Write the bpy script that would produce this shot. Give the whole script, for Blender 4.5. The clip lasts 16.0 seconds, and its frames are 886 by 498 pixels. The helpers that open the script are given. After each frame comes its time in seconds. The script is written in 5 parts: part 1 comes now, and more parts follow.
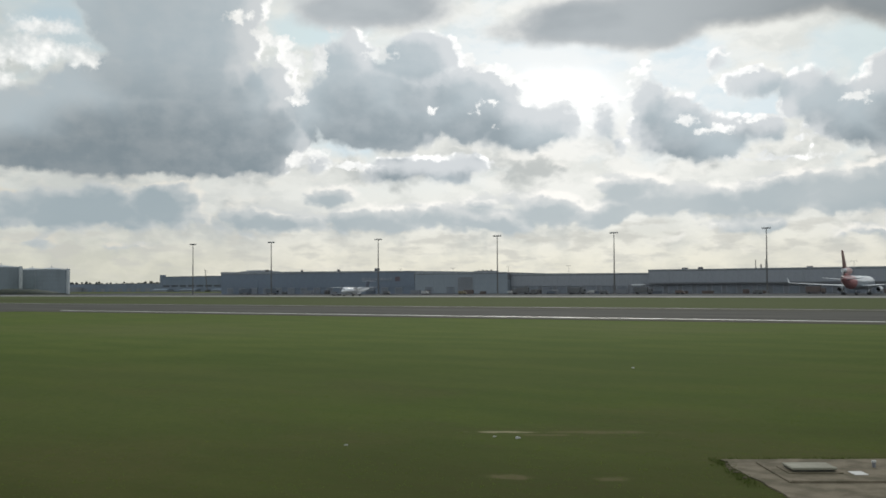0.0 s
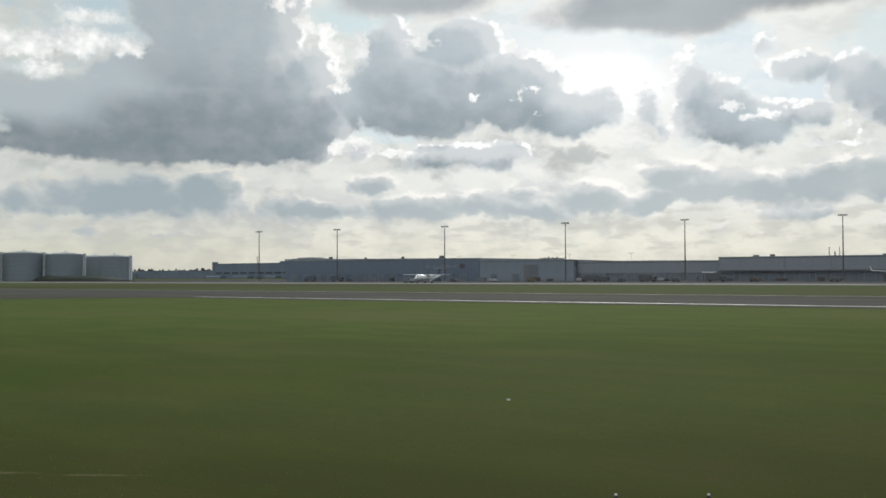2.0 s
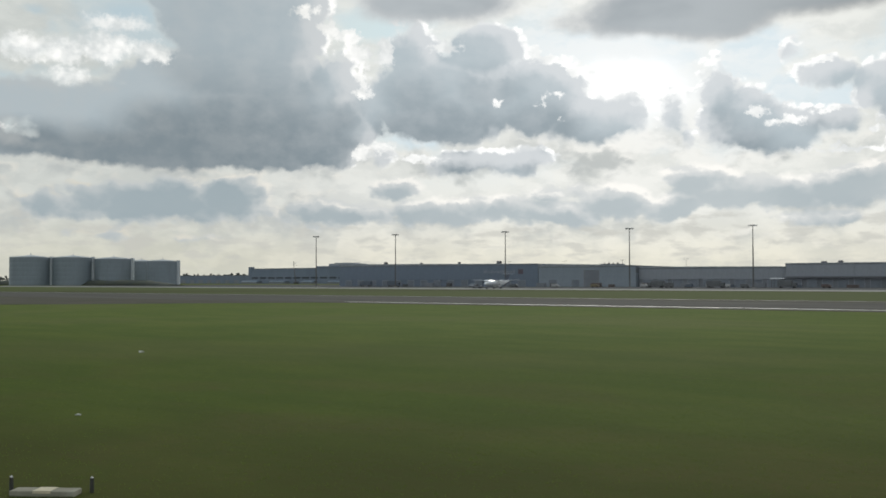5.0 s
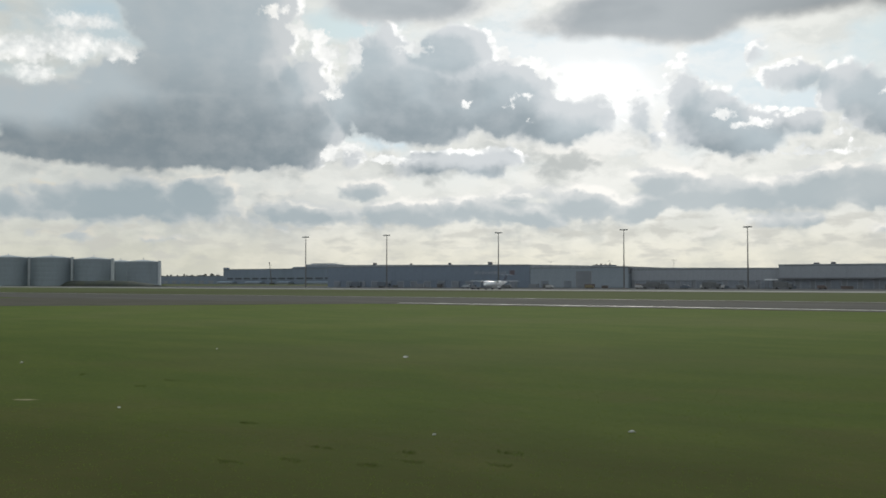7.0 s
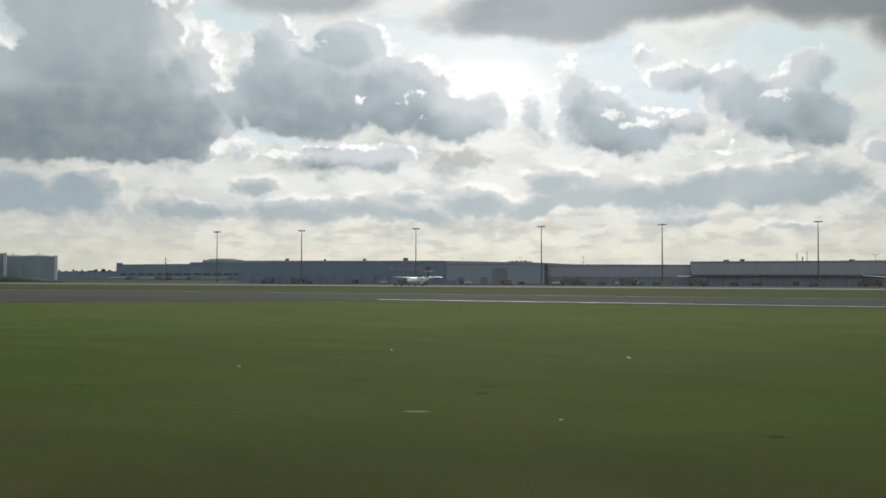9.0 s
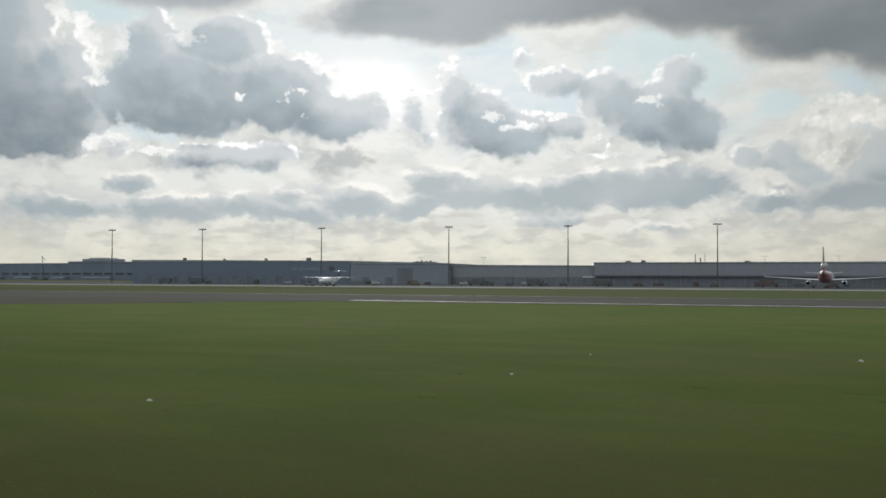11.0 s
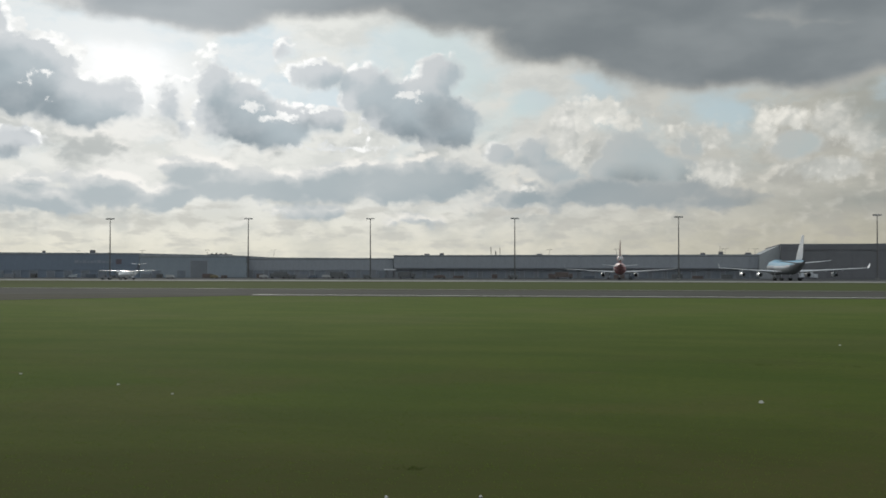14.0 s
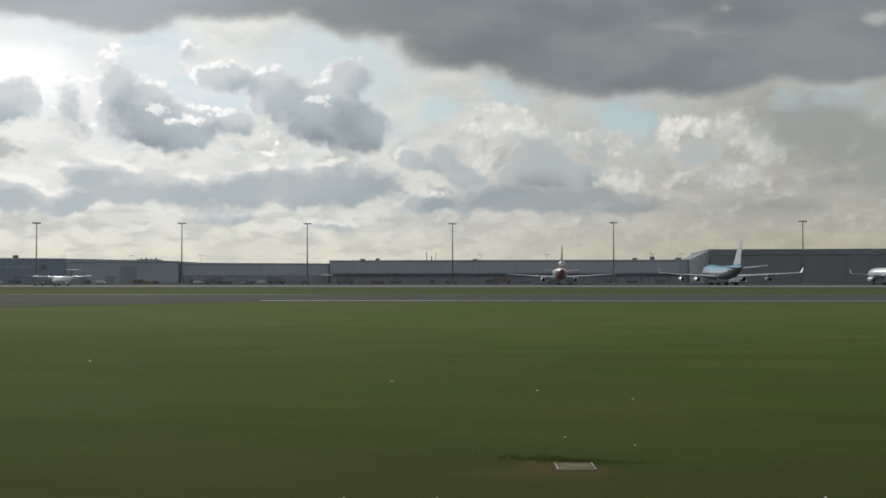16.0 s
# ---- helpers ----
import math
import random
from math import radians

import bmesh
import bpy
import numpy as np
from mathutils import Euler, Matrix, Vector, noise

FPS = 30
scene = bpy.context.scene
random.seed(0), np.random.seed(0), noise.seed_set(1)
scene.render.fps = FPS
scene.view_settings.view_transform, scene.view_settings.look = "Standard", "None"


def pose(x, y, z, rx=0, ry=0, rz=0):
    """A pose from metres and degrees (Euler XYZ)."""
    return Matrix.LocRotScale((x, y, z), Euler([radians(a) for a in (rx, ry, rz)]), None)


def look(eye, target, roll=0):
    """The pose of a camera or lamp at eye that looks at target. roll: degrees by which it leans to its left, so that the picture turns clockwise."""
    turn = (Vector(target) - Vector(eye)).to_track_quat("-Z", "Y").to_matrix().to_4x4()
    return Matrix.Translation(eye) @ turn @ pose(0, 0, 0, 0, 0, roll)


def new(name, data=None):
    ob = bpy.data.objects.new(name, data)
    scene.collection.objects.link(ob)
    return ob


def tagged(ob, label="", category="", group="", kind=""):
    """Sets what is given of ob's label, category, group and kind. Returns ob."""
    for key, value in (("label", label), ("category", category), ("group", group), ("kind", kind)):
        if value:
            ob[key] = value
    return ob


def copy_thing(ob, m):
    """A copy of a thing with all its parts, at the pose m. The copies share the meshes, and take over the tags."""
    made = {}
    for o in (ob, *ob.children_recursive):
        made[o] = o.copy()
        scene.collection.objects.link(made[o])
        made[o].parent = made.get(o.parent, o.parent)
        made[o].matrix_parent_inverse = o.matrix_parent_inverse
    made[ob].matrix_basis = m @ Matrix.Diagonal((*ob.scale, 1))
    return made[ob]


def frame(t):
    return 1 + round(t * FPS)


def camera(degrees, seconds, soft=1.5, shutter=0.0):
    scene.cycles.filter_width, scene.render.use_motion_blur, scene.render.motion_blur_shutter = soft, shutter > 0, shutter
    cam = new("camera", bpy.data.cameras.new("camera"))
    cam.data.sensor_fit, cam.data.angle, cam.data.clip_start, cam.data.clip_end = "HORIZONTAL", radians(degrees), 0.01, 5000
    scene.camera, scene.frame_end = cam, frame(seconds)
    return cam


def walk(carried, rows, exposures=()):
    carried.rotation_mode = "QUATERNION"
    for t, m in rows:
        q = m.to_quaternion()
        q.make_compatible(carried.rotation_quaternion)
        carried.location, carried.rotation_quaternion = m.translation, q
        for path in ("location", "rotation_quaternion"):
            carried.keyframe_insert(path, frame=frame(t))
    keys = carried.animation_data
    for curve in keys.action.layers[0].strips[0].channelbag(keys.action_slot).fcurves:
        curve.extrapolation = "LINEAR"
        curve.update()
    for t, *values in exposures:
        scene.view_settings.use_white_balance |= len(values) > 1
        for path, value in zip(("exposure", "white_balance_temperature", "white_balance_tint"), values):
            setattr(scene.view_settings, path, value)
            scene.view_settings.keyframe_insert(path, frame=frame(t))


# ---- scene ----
# ---------------------------------------------------------------- camera
# seconds, x, y, heading to the left of +y, pitch, lean: a window seat of a taxiing airliner in a slow right-hand turn
EYE = 3.58
PATH = [
    (0, 0.00, 0.00, 37.34, 2.21, -0.27),
    (0.5, -2.89, -2.57, 37.85, 2.20, -0.41),
    (1, -5.83, -5.08, 38.38, 1.83, -0.25),
    (1.5, -8.83, -7.54, 38.99, 1.74, -0.16),
    (2, -11.88, -9.93, 39.67, 1.51, -0.20),
    (2.5, -14.97, -12.26, 40.28, 1.52, -0.22),
    (3, -18.10, -14.53, 40.63, 1.54, -0.08),
    (3.5, -21.26, -16.74, 40.95, 1.63, -0.10),
    (6, -37.59, -26.87, 40.92, 1.98, 0.00),
    (6.5, -40.96, -28.72, 40.19, 2.11, 0.14),
    (7, -44.36, -30.50, 39.23, 1.87, 0.02),
    (7.5, -47.79, -32.23, 37.97, 1.79, -0.02),
    (8, -51.26, -33.89, 36.47, 1.82, 0.01),
    (8.5, -54.77, -35.50, 34.83, 1.74, 0.06),
    (11, -72.92, -42.60, 26.60, 1.69, 0.21),
    (11.5, -76.68, -43.84, 24.55, 1.72, 0.14),
    (12, -80.49, -45.02, 22.37, 1.64, 0.09),
    (12.5, -84.33, -46.14, 20.05, 1.61, 0.03),
    (13, -88.21, -47.20, 17.67, 1.36, 0.15),
    (13.5, -92.12, -48.20, 15.37, 1.30, 0.13),
    (14, -96.06, -49.13, 13.24, 1.31, 0.05),
    (14.5, -100.02, -50.01, 11.40, 1.37, 0.01),
    (15, -104.00, -50.83, 9.93, 1.47, -0.03),
    (15.5, -107.97, -51.58, 8.89, 1.52, -0.09),
    (16, -111.92, -52.28, 8.18, 1.60, -0.06),
]
cam = camera(46.8, 16.0, soft=1.7)
walk(cam, [(t, pose(x, y, EYE, 90 + pitch, 0, yaw) @ pose(0, 0, 0, 0, 0, roll)) for t, x, y, yaw, pitch, roll in PATH],
     exposures=[(0.0, 0.0), (8.5, -0.02), (12.5, -0.08), (16.0, -0.12)])

# ---------------------------------------------------------------- sky and sun
SUN_AZ, SUN_EL = 30.0, 12.0          # degrees: to the left of +y, above the horizon

sun = new("sun", bpy.data.lights.new("sun", "SUN"))
sun.data.energy, sun.data.angle, sun.data.color = 0.9, radians(14), (1.0, 0.94, 0.85)
sun.matrix_world = look((0, 0, 300), (300 * math.sin(radians(SUN_AZ)), -300 * math.cos(radians(SUN_AZ)), 300 - 300 * math.tan(radians(SUN_EL + 8))))

# cloud masses: heading, height, half width and half height in degrees, weight, and the height of a flat base
WEST_CUMULUS = [
    (52.3, 15.5, 5.2, 4.1, 1.0), (50.5, 13.3, 3.2, 2.1, 1.0), (46.8, 11.2, 1.5, 1.6, 1.0), (54.7, 8.5, 9.8, 2.7, 1, 6.0),
    (49.2, 8.6, 5.3, 2.6, 1, 6.0), (63.0, 9.5, 4.1, 1.2, 1.0), (63.2, 7.0, 4.6, 0.9, 1, 6.3), (67.0, 8.6, 3.1, 2.2, 1.0),
    (55.9, 10.7, 3.6, 1.5, 1.0), (51.7, 11.3, 5.2, 1.7, 1.0), (48.0, 10.4, 2.2, 1.4, 1.0),
]
CENTRE_CUMULUS = [
    (42.5, 12.4, 2.0, 1.9, 1.0), (40.8, 10.1, 4.8, 2.6, 1, 7.6), (35.7, 10.2, 3.0, 2.3, 1, 7.6), (32.9, 9.0, 3.0, 1.5, 1, 7.6),
    (31.2, 9.2, 1.5, 1.3, 1, 7.8), (38.5, 13.0, 2.4, 1.5, 0.9), (38.9, 6.5, 3.5, 1.0, 1, 5.9), (44.4, 7.1, 0.9, 0.7, 0.9),
    (36.3, 6.8, 1.9, 0.8, 0.9, 6.3),
]
EAST_CUMULUS = [
    (28.1, 9.2, 0.9, 1.3, 1.0), (27.5, 7.9, 0.5, 0.9, 0.8), (25.8, 9.8, 1.3, 2.1, 1.0), (23.4, 8.1, 3.3, 1.4, 1, 6.7),
    (24.6, 8.9, 2.0, 1.6, 1.0), (19.9, 8.4, 1.3, 0.9, 1, 7.2), (22.2, 12.1, 0.7, 0.7, 1.0), (20.2, 10.9, 1.7, 0.9, 1.0),
    (17.4, 10.1, 1.9, 1.4, 0.9), (15.2, 9.1, 2.8, 1.7, 1, 6.8), (13.1, 8.5, 2.1, 1.9, 1, 6.8), (13.4, 10.7, 1.4, 1.4, 1),
    (17.4, 7.4, 0.3, 0.5, 0.8),
]
FAR_CUMULUS = [
    (2.7, 6.4, 1.9, 1.6, 1.0), (4.0, 5.8, 1.6, 0.9, 0.9), (0.7, 5.6, 1.8, 0.9, 0.95), (8.2, 6.8, 1.3, 0.9, 0.8),
    (9.8, 6.6, 1.4, 0.7, 0.7), (-0.4, 7.0, 1.0, 1.0, 0.8), (-5.8, 6.8, 1.6, 1.0, 0.75), (6.8, 5.6, 1.9, 0.9, 0.8),
]
LOW_BAND = [
    (56.7, 4.3, 5.6, 1.3, 1, 3.1), (52.3, 4.6, 2.4, 1.2, 1, 3.3), (61.9, 4.1, 1.4, 0.9, 0.9), (50.8, 4.9, 0.8, 0.8, 1.0),
    (46.4, 3.8, 3.0, 0.8, 1, 3.2), (43.6, 5.2, 2.5, 0.8, 0.75), (41.7, 4.0, 2.2, 0.9, 0.95, 3.3), (37.9, 4.0, 3.5, 0.9, 0.95, 3.3),
    (34.6, 3.8, 2.7, 0.8, 0.9, 3.3), (31.5, 4.4, 2.3, 1.0, 0.85), (35.1, 5.0, 2.4, 0.6, 0.7), (55.3, 2.4, 1.2, 0.2, 0.7),
    (60.2, 2.5, 2.5, 0.3, 0.8),
]
EAST_BAND = [
    (27.5, 5.8, 1.9, 0.8, 0.95), (28.2, 4.2, 2.0, 1.0, 0.9, 3.2), (24.0, 4.9, 4.1, 1.1, 1, 3.8), (19.5, 5.0, 3.0, 1.1, 1, 3.9),
    (15.2, 5.1, 4.7, 1.3, 1, 3.8), (20.7, 3.4, 2.4, 0.4, 0.9), (14.9, 2.9, 1.5, 0.3, 0.8), (8.9, 4.2, 2.8, 0.7, 0.95, 3.4),
    (3.6, 4.5, 6.3, 1.2, 1, 3.3), (-1.4, 3.9, 4.0, 0.7, 0.8), (30.8, 4.7, 1.6, 0.9, 0.8), (8.9, 6.3, 2.2, 0.6, 0.75),
    (11.2, 5.7, 1.9, 0.5, 0.6),
]
WEST_HEADS = [
    (63.4, 12.1, 1.5, 0.8, 1.0), (61.5, 12.0, 1.3, 0.8, 1.0), (59.2, 12.4, 1.7, 0.9, 1.0), (57.0, 12.2, 1.2, 0.6, 1.0),
    (61.2, 10.8, 1.3, 0.6, 0.8), (58.9, 13.6, 2.6, 0.6, 0.7), (64.2, 8.0, 0.8, 0.3, 0.7),
]
SUNLIT_EDGES = [
    (48.8, 14.8, 0.7, 0.3, 1.0), (47.3, 13.9, 0.6, 0.4, 1.0), (46.3, 13.4, 0.6, 0.4, 1.0), (45.8, 12.6, 0.6, 0.5, 1.0),
    (45.5, 11.3, 0.3, 0.7, 1.0), (45.5, 10.4, 0.5, 0.2, 1.0), (44.2, 12.6, 0.4, 0.8, 1.0), (40.9, 13.0, 0.8, 0.3, 1.0),
    (45.4, 7.1, 0.7, 0.3, 1.0), (44.5, 7.6, 0.8, 0.2, 1.0), (42.2, 6.9, 1.3, 0.2, 1.0), (35.8, 12.7, 0.4, 0.3, 1.0),
    (34.6, 12.2, 1.0, 0.2, 1.0), (33.3, 11.6, 0.6, 0.4, 1.0), (43.6, 14.2, 0.3, 0.2, 1.0),
]
CLOUD_HOLES = [
    (37.9, 9.9, 0.3, 0.15, 1.0), (35.5, 9.9, 0.2, 0.2, 1.0), (34.6, 10.3, 0.3, 0.15, 1.0), (34.4, 9.1, 0.1, 0.15, 0.8),
]
EAST_HEADS = [
    (23.9, 9.1, 0.5, 0.2, 1.0), (22.4, 8.5, 0.8, 0.2, 1.0), (15.1, 9.8, 0.6, 0.4, 0.9), (20.4, 11.6, 0.7, 0.15, 0.8),
    (22.0, 12.5, 0.5, 0.2, 0.8), (20.2, 9.0, 0.7, 0.15, 0.8), (18.0, 7.9, 0.4, 0.2, 0.8), (26.0, 11.8, 0.7, 0.2, 0.8),
    (18.9, 6.9, 2.8, 0.2, 0.8),
]
FAR_HEADS = [
    (5.8, 8.4, 1.3, 1.2, 1.0), (4.2, 8.9, 1.4, 0.8, 0.95), (2.9, 8.3, 1.2, 0.7, 0.85), (5.9, 6.8, 0.9, 1.3, 0.85),
    (0.6, 7.7, 1.0, 0.5, 1.0), (-1.7, 7.3, 1.1, 0.8, 0.95), (-1.8, 5.5, 1.6, 0.8, 1.0), (-4.2, 7.8, 1.0, 1.3, 0.85),
    (-5.5, 8.2, 1.3, 0.7, 0.9), (-7.8, 8.0, 1.4, 1.2, 0.9), (-9.1, 7.0, 1.0, 1.3, 0.75), (-7.4, 5.5, 2.6, 0.8, 0.75),
    (8.7, 4.7, 1.6, 0.3, 0.75),
]
HIGH_BANK = [
    (8.9, 15.0, 8.8, 1.9, 1.0), (3.3, 13.4, 7.8, 2.1, 1.0), (-1.0, 12.1, 7.1, 2.1, 1.0), (-6.1, 11.6, 6.8, 1.8, 1.0),
    (-12.4, 11.9, 6.4, 1.9, 1.0), (26.4, 14.3, 3.7, 1.3, 1.0), (30.6, 14.2, 3.3, 0.8, 0.9), (28.9, 14.5, 4.0, 1.4, 1.0),
    (41.4, 15.5, 4.8, 1.2, 0.85), (18.0, 15.8, 6.2, 1.5, 1.0), (22.0, 15.2, 8.3, 1.3, 1), (0.2, 15.1, 12.9, 1.8, 1.0),
    (-11.0, 13.9, 6.8, 1.7, 1.0),
]
DULL_HAZE = [
    (-11.7, 8.0, 3.6, 1.8, 0.9), (-14.2, 7.0, 3.0, 1.4, 0.9), (-9.2, 9.7, 1.7, 0.5, 0.8), (-13.4, 5.0, 2.7, 0.4, 0.95),
    (-11.2, 9.1, 2.3, 0.6, 1.0), (-9.8, 3.8, 6.3, 0.6, 0.8), (-16.1, 5.5, 2.1, 2.6, 0.9),
]
BANK_GAPS = [
    (-7.5, 14.3, 0.9, 0.5, 0.8), (-14.7, 13.3, 1.2, 0.7, 0.8), (-5.6, 14.9, 0.9, 0.3, 0.9), (-15.1, 9.0, 1.1, 0.6, 0.8),
]
BLUE_GAPS = [
    (45.2, 14.2, 1.9, 1.1, 1.0), (42.0, 7.8, 1.4, 0.4, 0.9), (32.9, 13.1, 3.7, 0.8, 1.0), (28.0, 12.4, 3.3, 0.7, 1.0),
    (24.1, 12.1, 2.3, 1.5, 1.0), (22.1, 10.2, 2.0, 0.9, 1.0), (19.6, 9.8, 1.8, 0.9, 1.0), (25.0, 12.0, 2.0, 1.0, 1.0),
    (5.1, 10.7, 1.6, 0.6, 0.8), (8.3, 9.6, 1.6, 1.1, 0.8), (-2.4, 8.6, 1.8, 0.9, 0.9), (62.9, 14.0, 1.6, 0.6, 0.7),
    (58.1, 14.1, 0.9, 0.4, 0.6),
]


class Nodes:
    """Short forms for building node trees."""

    def __init__(self, tree):
        self.tree = tree

    def add(self, kind):
        return self.tree.nodes.new(kind)

    def put(self, socket, value):
        if isinstance(value, bpy.types.NodeSocket):
            self.tree.links.new(value, socket)
        elif value is not None:
            socket.default_value = value

    def math(self, op, a, b=None, c=None, clamp=False):
        node = self.add("ShaderNodeMath")
        node.operation, node.use_clamp = op, clamp
        for n, value in enumerate((a, b, c)):
            self.put(node.inputs[n], value)
        return node.outputs[0]

    def vec(self, op, a, b=None):
        node = self.add("ShaderNodeVectorMath")
        node.operation = op
        self.put(node.inputs[0], a)
        if op == "SCALE":
            self.put(node.inputs["Scale"], b)
        else:
            self.put(node.inputs[1], b)
        return node.outputs[0]

    def step(self, value, low, high, a=0.0, b=1.0):
        node = self.add("ShaderNodeMapRange")
        node.interpolation_type = "SMOOTHSTEP"
        for n, v in enumerate((value, low, high, a, b)):
            self.put(node.inputs[n], v)
        return node.outputs[0]

    def mix(self, factor, a, b, blend="MIX"):
        node = self.add("ShaderNodeMix")
        node.data_type, node.blend_type = "RGBA", blend
        self.put(node.inputs[0], factor)
        for n, value in ((6, a), (7, b)):
            self.put(node.inputs[n], (*value, 1.0) if isinstance(value, tuple) else value)
        return node.outputs[2]

    def noise(self, vector, scale, detail=4.0, rough=0.55, colour=False):
        node = self.add("ShaderNodeTexNoise")
        self.put(node.inputs["Vector"], vector)
        node.inputs["Scale"].default_value, node.inputs["Detail"].default_value, node.inputs["Roughness"].default_value = scale, detail, rough
        return node.outputs["Color" if colour else "Fac"]


def cloud_masses(name, masses, slope=0.36):
    """A node group: how deep a heading and height lie inside a group of cloud masses; 0.5 at their edges. A mass may have a flat base."""
    tree = bpy.data.node_groups.new(name, "ShaderNodeTree")
    tree.interface.new_socket("at", in_out="INPUT", socket_type="NodeSocketVector")
    tree.interface.new_socket("depth", in_out="OUTPUT", socket_type="NodeSocketFloat")
    n = Nodes(tree)
    at = n.add("NodeGroupInput").outputs[0]
    total = None
    for az, el, wide, high, weight, *base in masses:
        to = n.add("ShaderNodeVectorMath")
        to.operation = "MULTIPLY_ADD"
        n.put(to.inputs[0], at)
        to.inputs[1].default_value, to.inputs[2].default_value = (1 / wide, 1 / high, 0), (-az / wide, -el / high, 0)
        far = n.add("ShaderNodeVectorMath")
        far.operation = "LENGTH"
        n.put(far.inputs[0], to.outputs[0])
        fall = min(wide, high * 1.6) * slope + 0.06
        one = n.math("MULTIPLY_ADD", far.outputs["Value"], -fall, 0.5 + fall - 0.3 * (1 - weight))
        if base:
            cut = n.add("ShaderNodeVectorMath")
            cut.operation = "DOT_PRODUCT"
            n.put(cut.inputs[0], at)
            cut.inputs[1].default_value = (0, 0.62, 0)
            one = n.math("MINIMUM", one, n.math("ADD", cut.outputs["Value"], 0.5 - 0.62 * base[0]))
        total = one if total is None else n.math("SMOOTH_MAX", total, one, 0.14)
    n.put(n.add("NodeGroupOutput").inputs[0], n.math("MINIMUM", total, 1.15))
    return tree


def build_sky():
    world = bpy.data.worlds.new("sky")
    scene.world = world
    world.use_nodes = True
    n = Nodes(world.node_tree)
    world.node_tree.nodes.clear()
    way = n.add("ShaderNodeTexCoord").outputs["Generated"]
    xyz = n.add("ShaderNodeSeparateXYZ")
    n.put(xyz.inputs[0], way)
    az = n.math("DEGREES", n.math("ARCTAN2", n.math("MULTIPLY", xyz.outputs[0], -1.0), xyz.outputs[1]))
    el = n.math("DEGREES", n.math("ARCSINE", xyz.outputs[2]))
    flat = n.add("ShaderNodeCombineXYZ")
    n.put(flat.inputs[0], az), n.put(flat.inputs[1], el)
    p = flat.outputs[0]
    # clear sky between the clouds
    air = n.add("ShaderNodeTexSky")
    air.sky_type, air.sun_disc, air.dust_density = "NISHITA", False, 1.2
    air.sun_elevation, air.sun_rotation = radians(SUN_EL), radians(-SUN_AZ)
    clear = n.mix(0.72, n.vec("MINIMUM", n.mix(1.0, air.outputs[0], (0.06, 0.06, 0.06), "MULTIPLY"), (0.72, 0.80, 0.86)), (0.52, 0.67, 0.75))
    # glow round the hidden sun
    du = n.math("MULTIPLY", n.math("SUBTRACT", az, SUN_AZ), 0.8)
    dv = n.math("SUBTRACT", el, SUN_EL)
    off = n.math("SQRT", n.math("ADD", n.math("MULTIPLY", du, du), n.math("MULTIPLY", dv, dv)))
    wide = n.step(off, 3.0, 24.0, 1.0, 0.0)
    toward = n.vec("NORMALIZE", n.vec("SUBTRACT", (SUN_AZ, SUN_EL + 5.0, 0.0), p))
    heaps = cloud_masses("heaps", WEST_CUMULUS + CENTRE_CUMULUS + EAST_CUMULUS + FAR_CUMULUS)
    heads_group = cloud_masses("heads", WEST_HEADS + SUNLIT_EDGES + CLOUD_HOLES + EAST_HEADS + FAR_HEADS, 0.5)
    band = cloud_masses("band", LOW_BAND + EAST_BAND, 0.40)
    bank = cloud_masses("bank", HIGH_BANK, 0.34)
    bank_gaps = cloud_masses("bank_gaps", BANK_GAPS, 0.5)
    dull = cloud_masses("dull", DULL_HAZE, 0.30)
    blue = cloud_masses("gaps", BLUE_GAPS, 0.40)

    def depth(group, at):
        g = n.add("ShaderNodeGroup")
        g.node_tree = group
        n.put(g.inputs[0], at)
        return g.outputs[0]

    def puffs(scale, at):
        cell = n.add("ShaderNodeTexVoronoi")
        cell.feature, cell.voronoi_dimensions = "SMOOTH_F1", "2D"
        n.put(cell.inputs["Vector"], at)
        cell.inputs["Scale"].default_value, cell.inputs["Smoothness"].default_value = scale, 0.45
        return n.math("SUBTRACT", 0.42, cell.outputs["Distance"])

    # ragged edges: the place is pushed about by noise at two sizes
    push = n.vec("SUBTRACT", n.noise(p, 0.30, 3, 0.5, True), (0.5, 0.5, 0.5))
    fine = n.vec("SUBTRACT", n.noise(p, 1.1, 4, 0.6, True), (0.5, 0.5, 0.5))
    shift = n.vec("ADD", n.vec("MULTIPLY", push, (1.0, 0.5, 0.0)), n.vec("MULTIPLY", fine, (0.55, 0.45, 0.0)))
    curl = n.vec("MULTIPLY", fine, (0.7, 0.7, 0.0))
    q = n.vec("ADD", p, shift)

    def heap_depth(step):
        """How deep the view goes into the heaped clouds, a step nearer to the sun."""
        at = p if step == 0 else n.vec("ADD", p, n.vec("SCALE", toward, step))
        bent = n.vec("ADD", at, curl)
        big = depth(heaps, n.vec("ADD", at, shift))
        lumps = n.math("ADD", n.math("MULTIPLY", puffs(0.40, bent), 0.22), n.math("ADD", n.math("MULTIPLY", puffs(0.95, bent), 0.17), n.math("MULTIPLY", puffs(2.2, bent), 0.10)))
        rough = n.math("MULTIPLY", n.math("SUBTRACT", n.noise(n.vec("MULTIPLY", at, (1.0, 1.3, 1.0)), 0.55, 6, 0.58), 0.5), 0.36)
        return n.math("ADD", big, n.math("ADD", lumps, rough)), lumps

    d, heads = heap_depth(0)
    d_rim = heap_depth(0.24)[0]
    d_glow = heap_depth(0.9)[0]
    f_far = depth(heaps, n.vec("ADD", q, (0.0, 2.2, 0.0)))
    soft = n.noise(n.vec("MULTIPLY", p, (0.45, 1.0, 1.0)), 0.30, 4, 0.45)
    billow = n.noise(n.vec("MULTIPLY", p, (1.0, 1.35, 1.0)), 0.55, 5, 0.55)
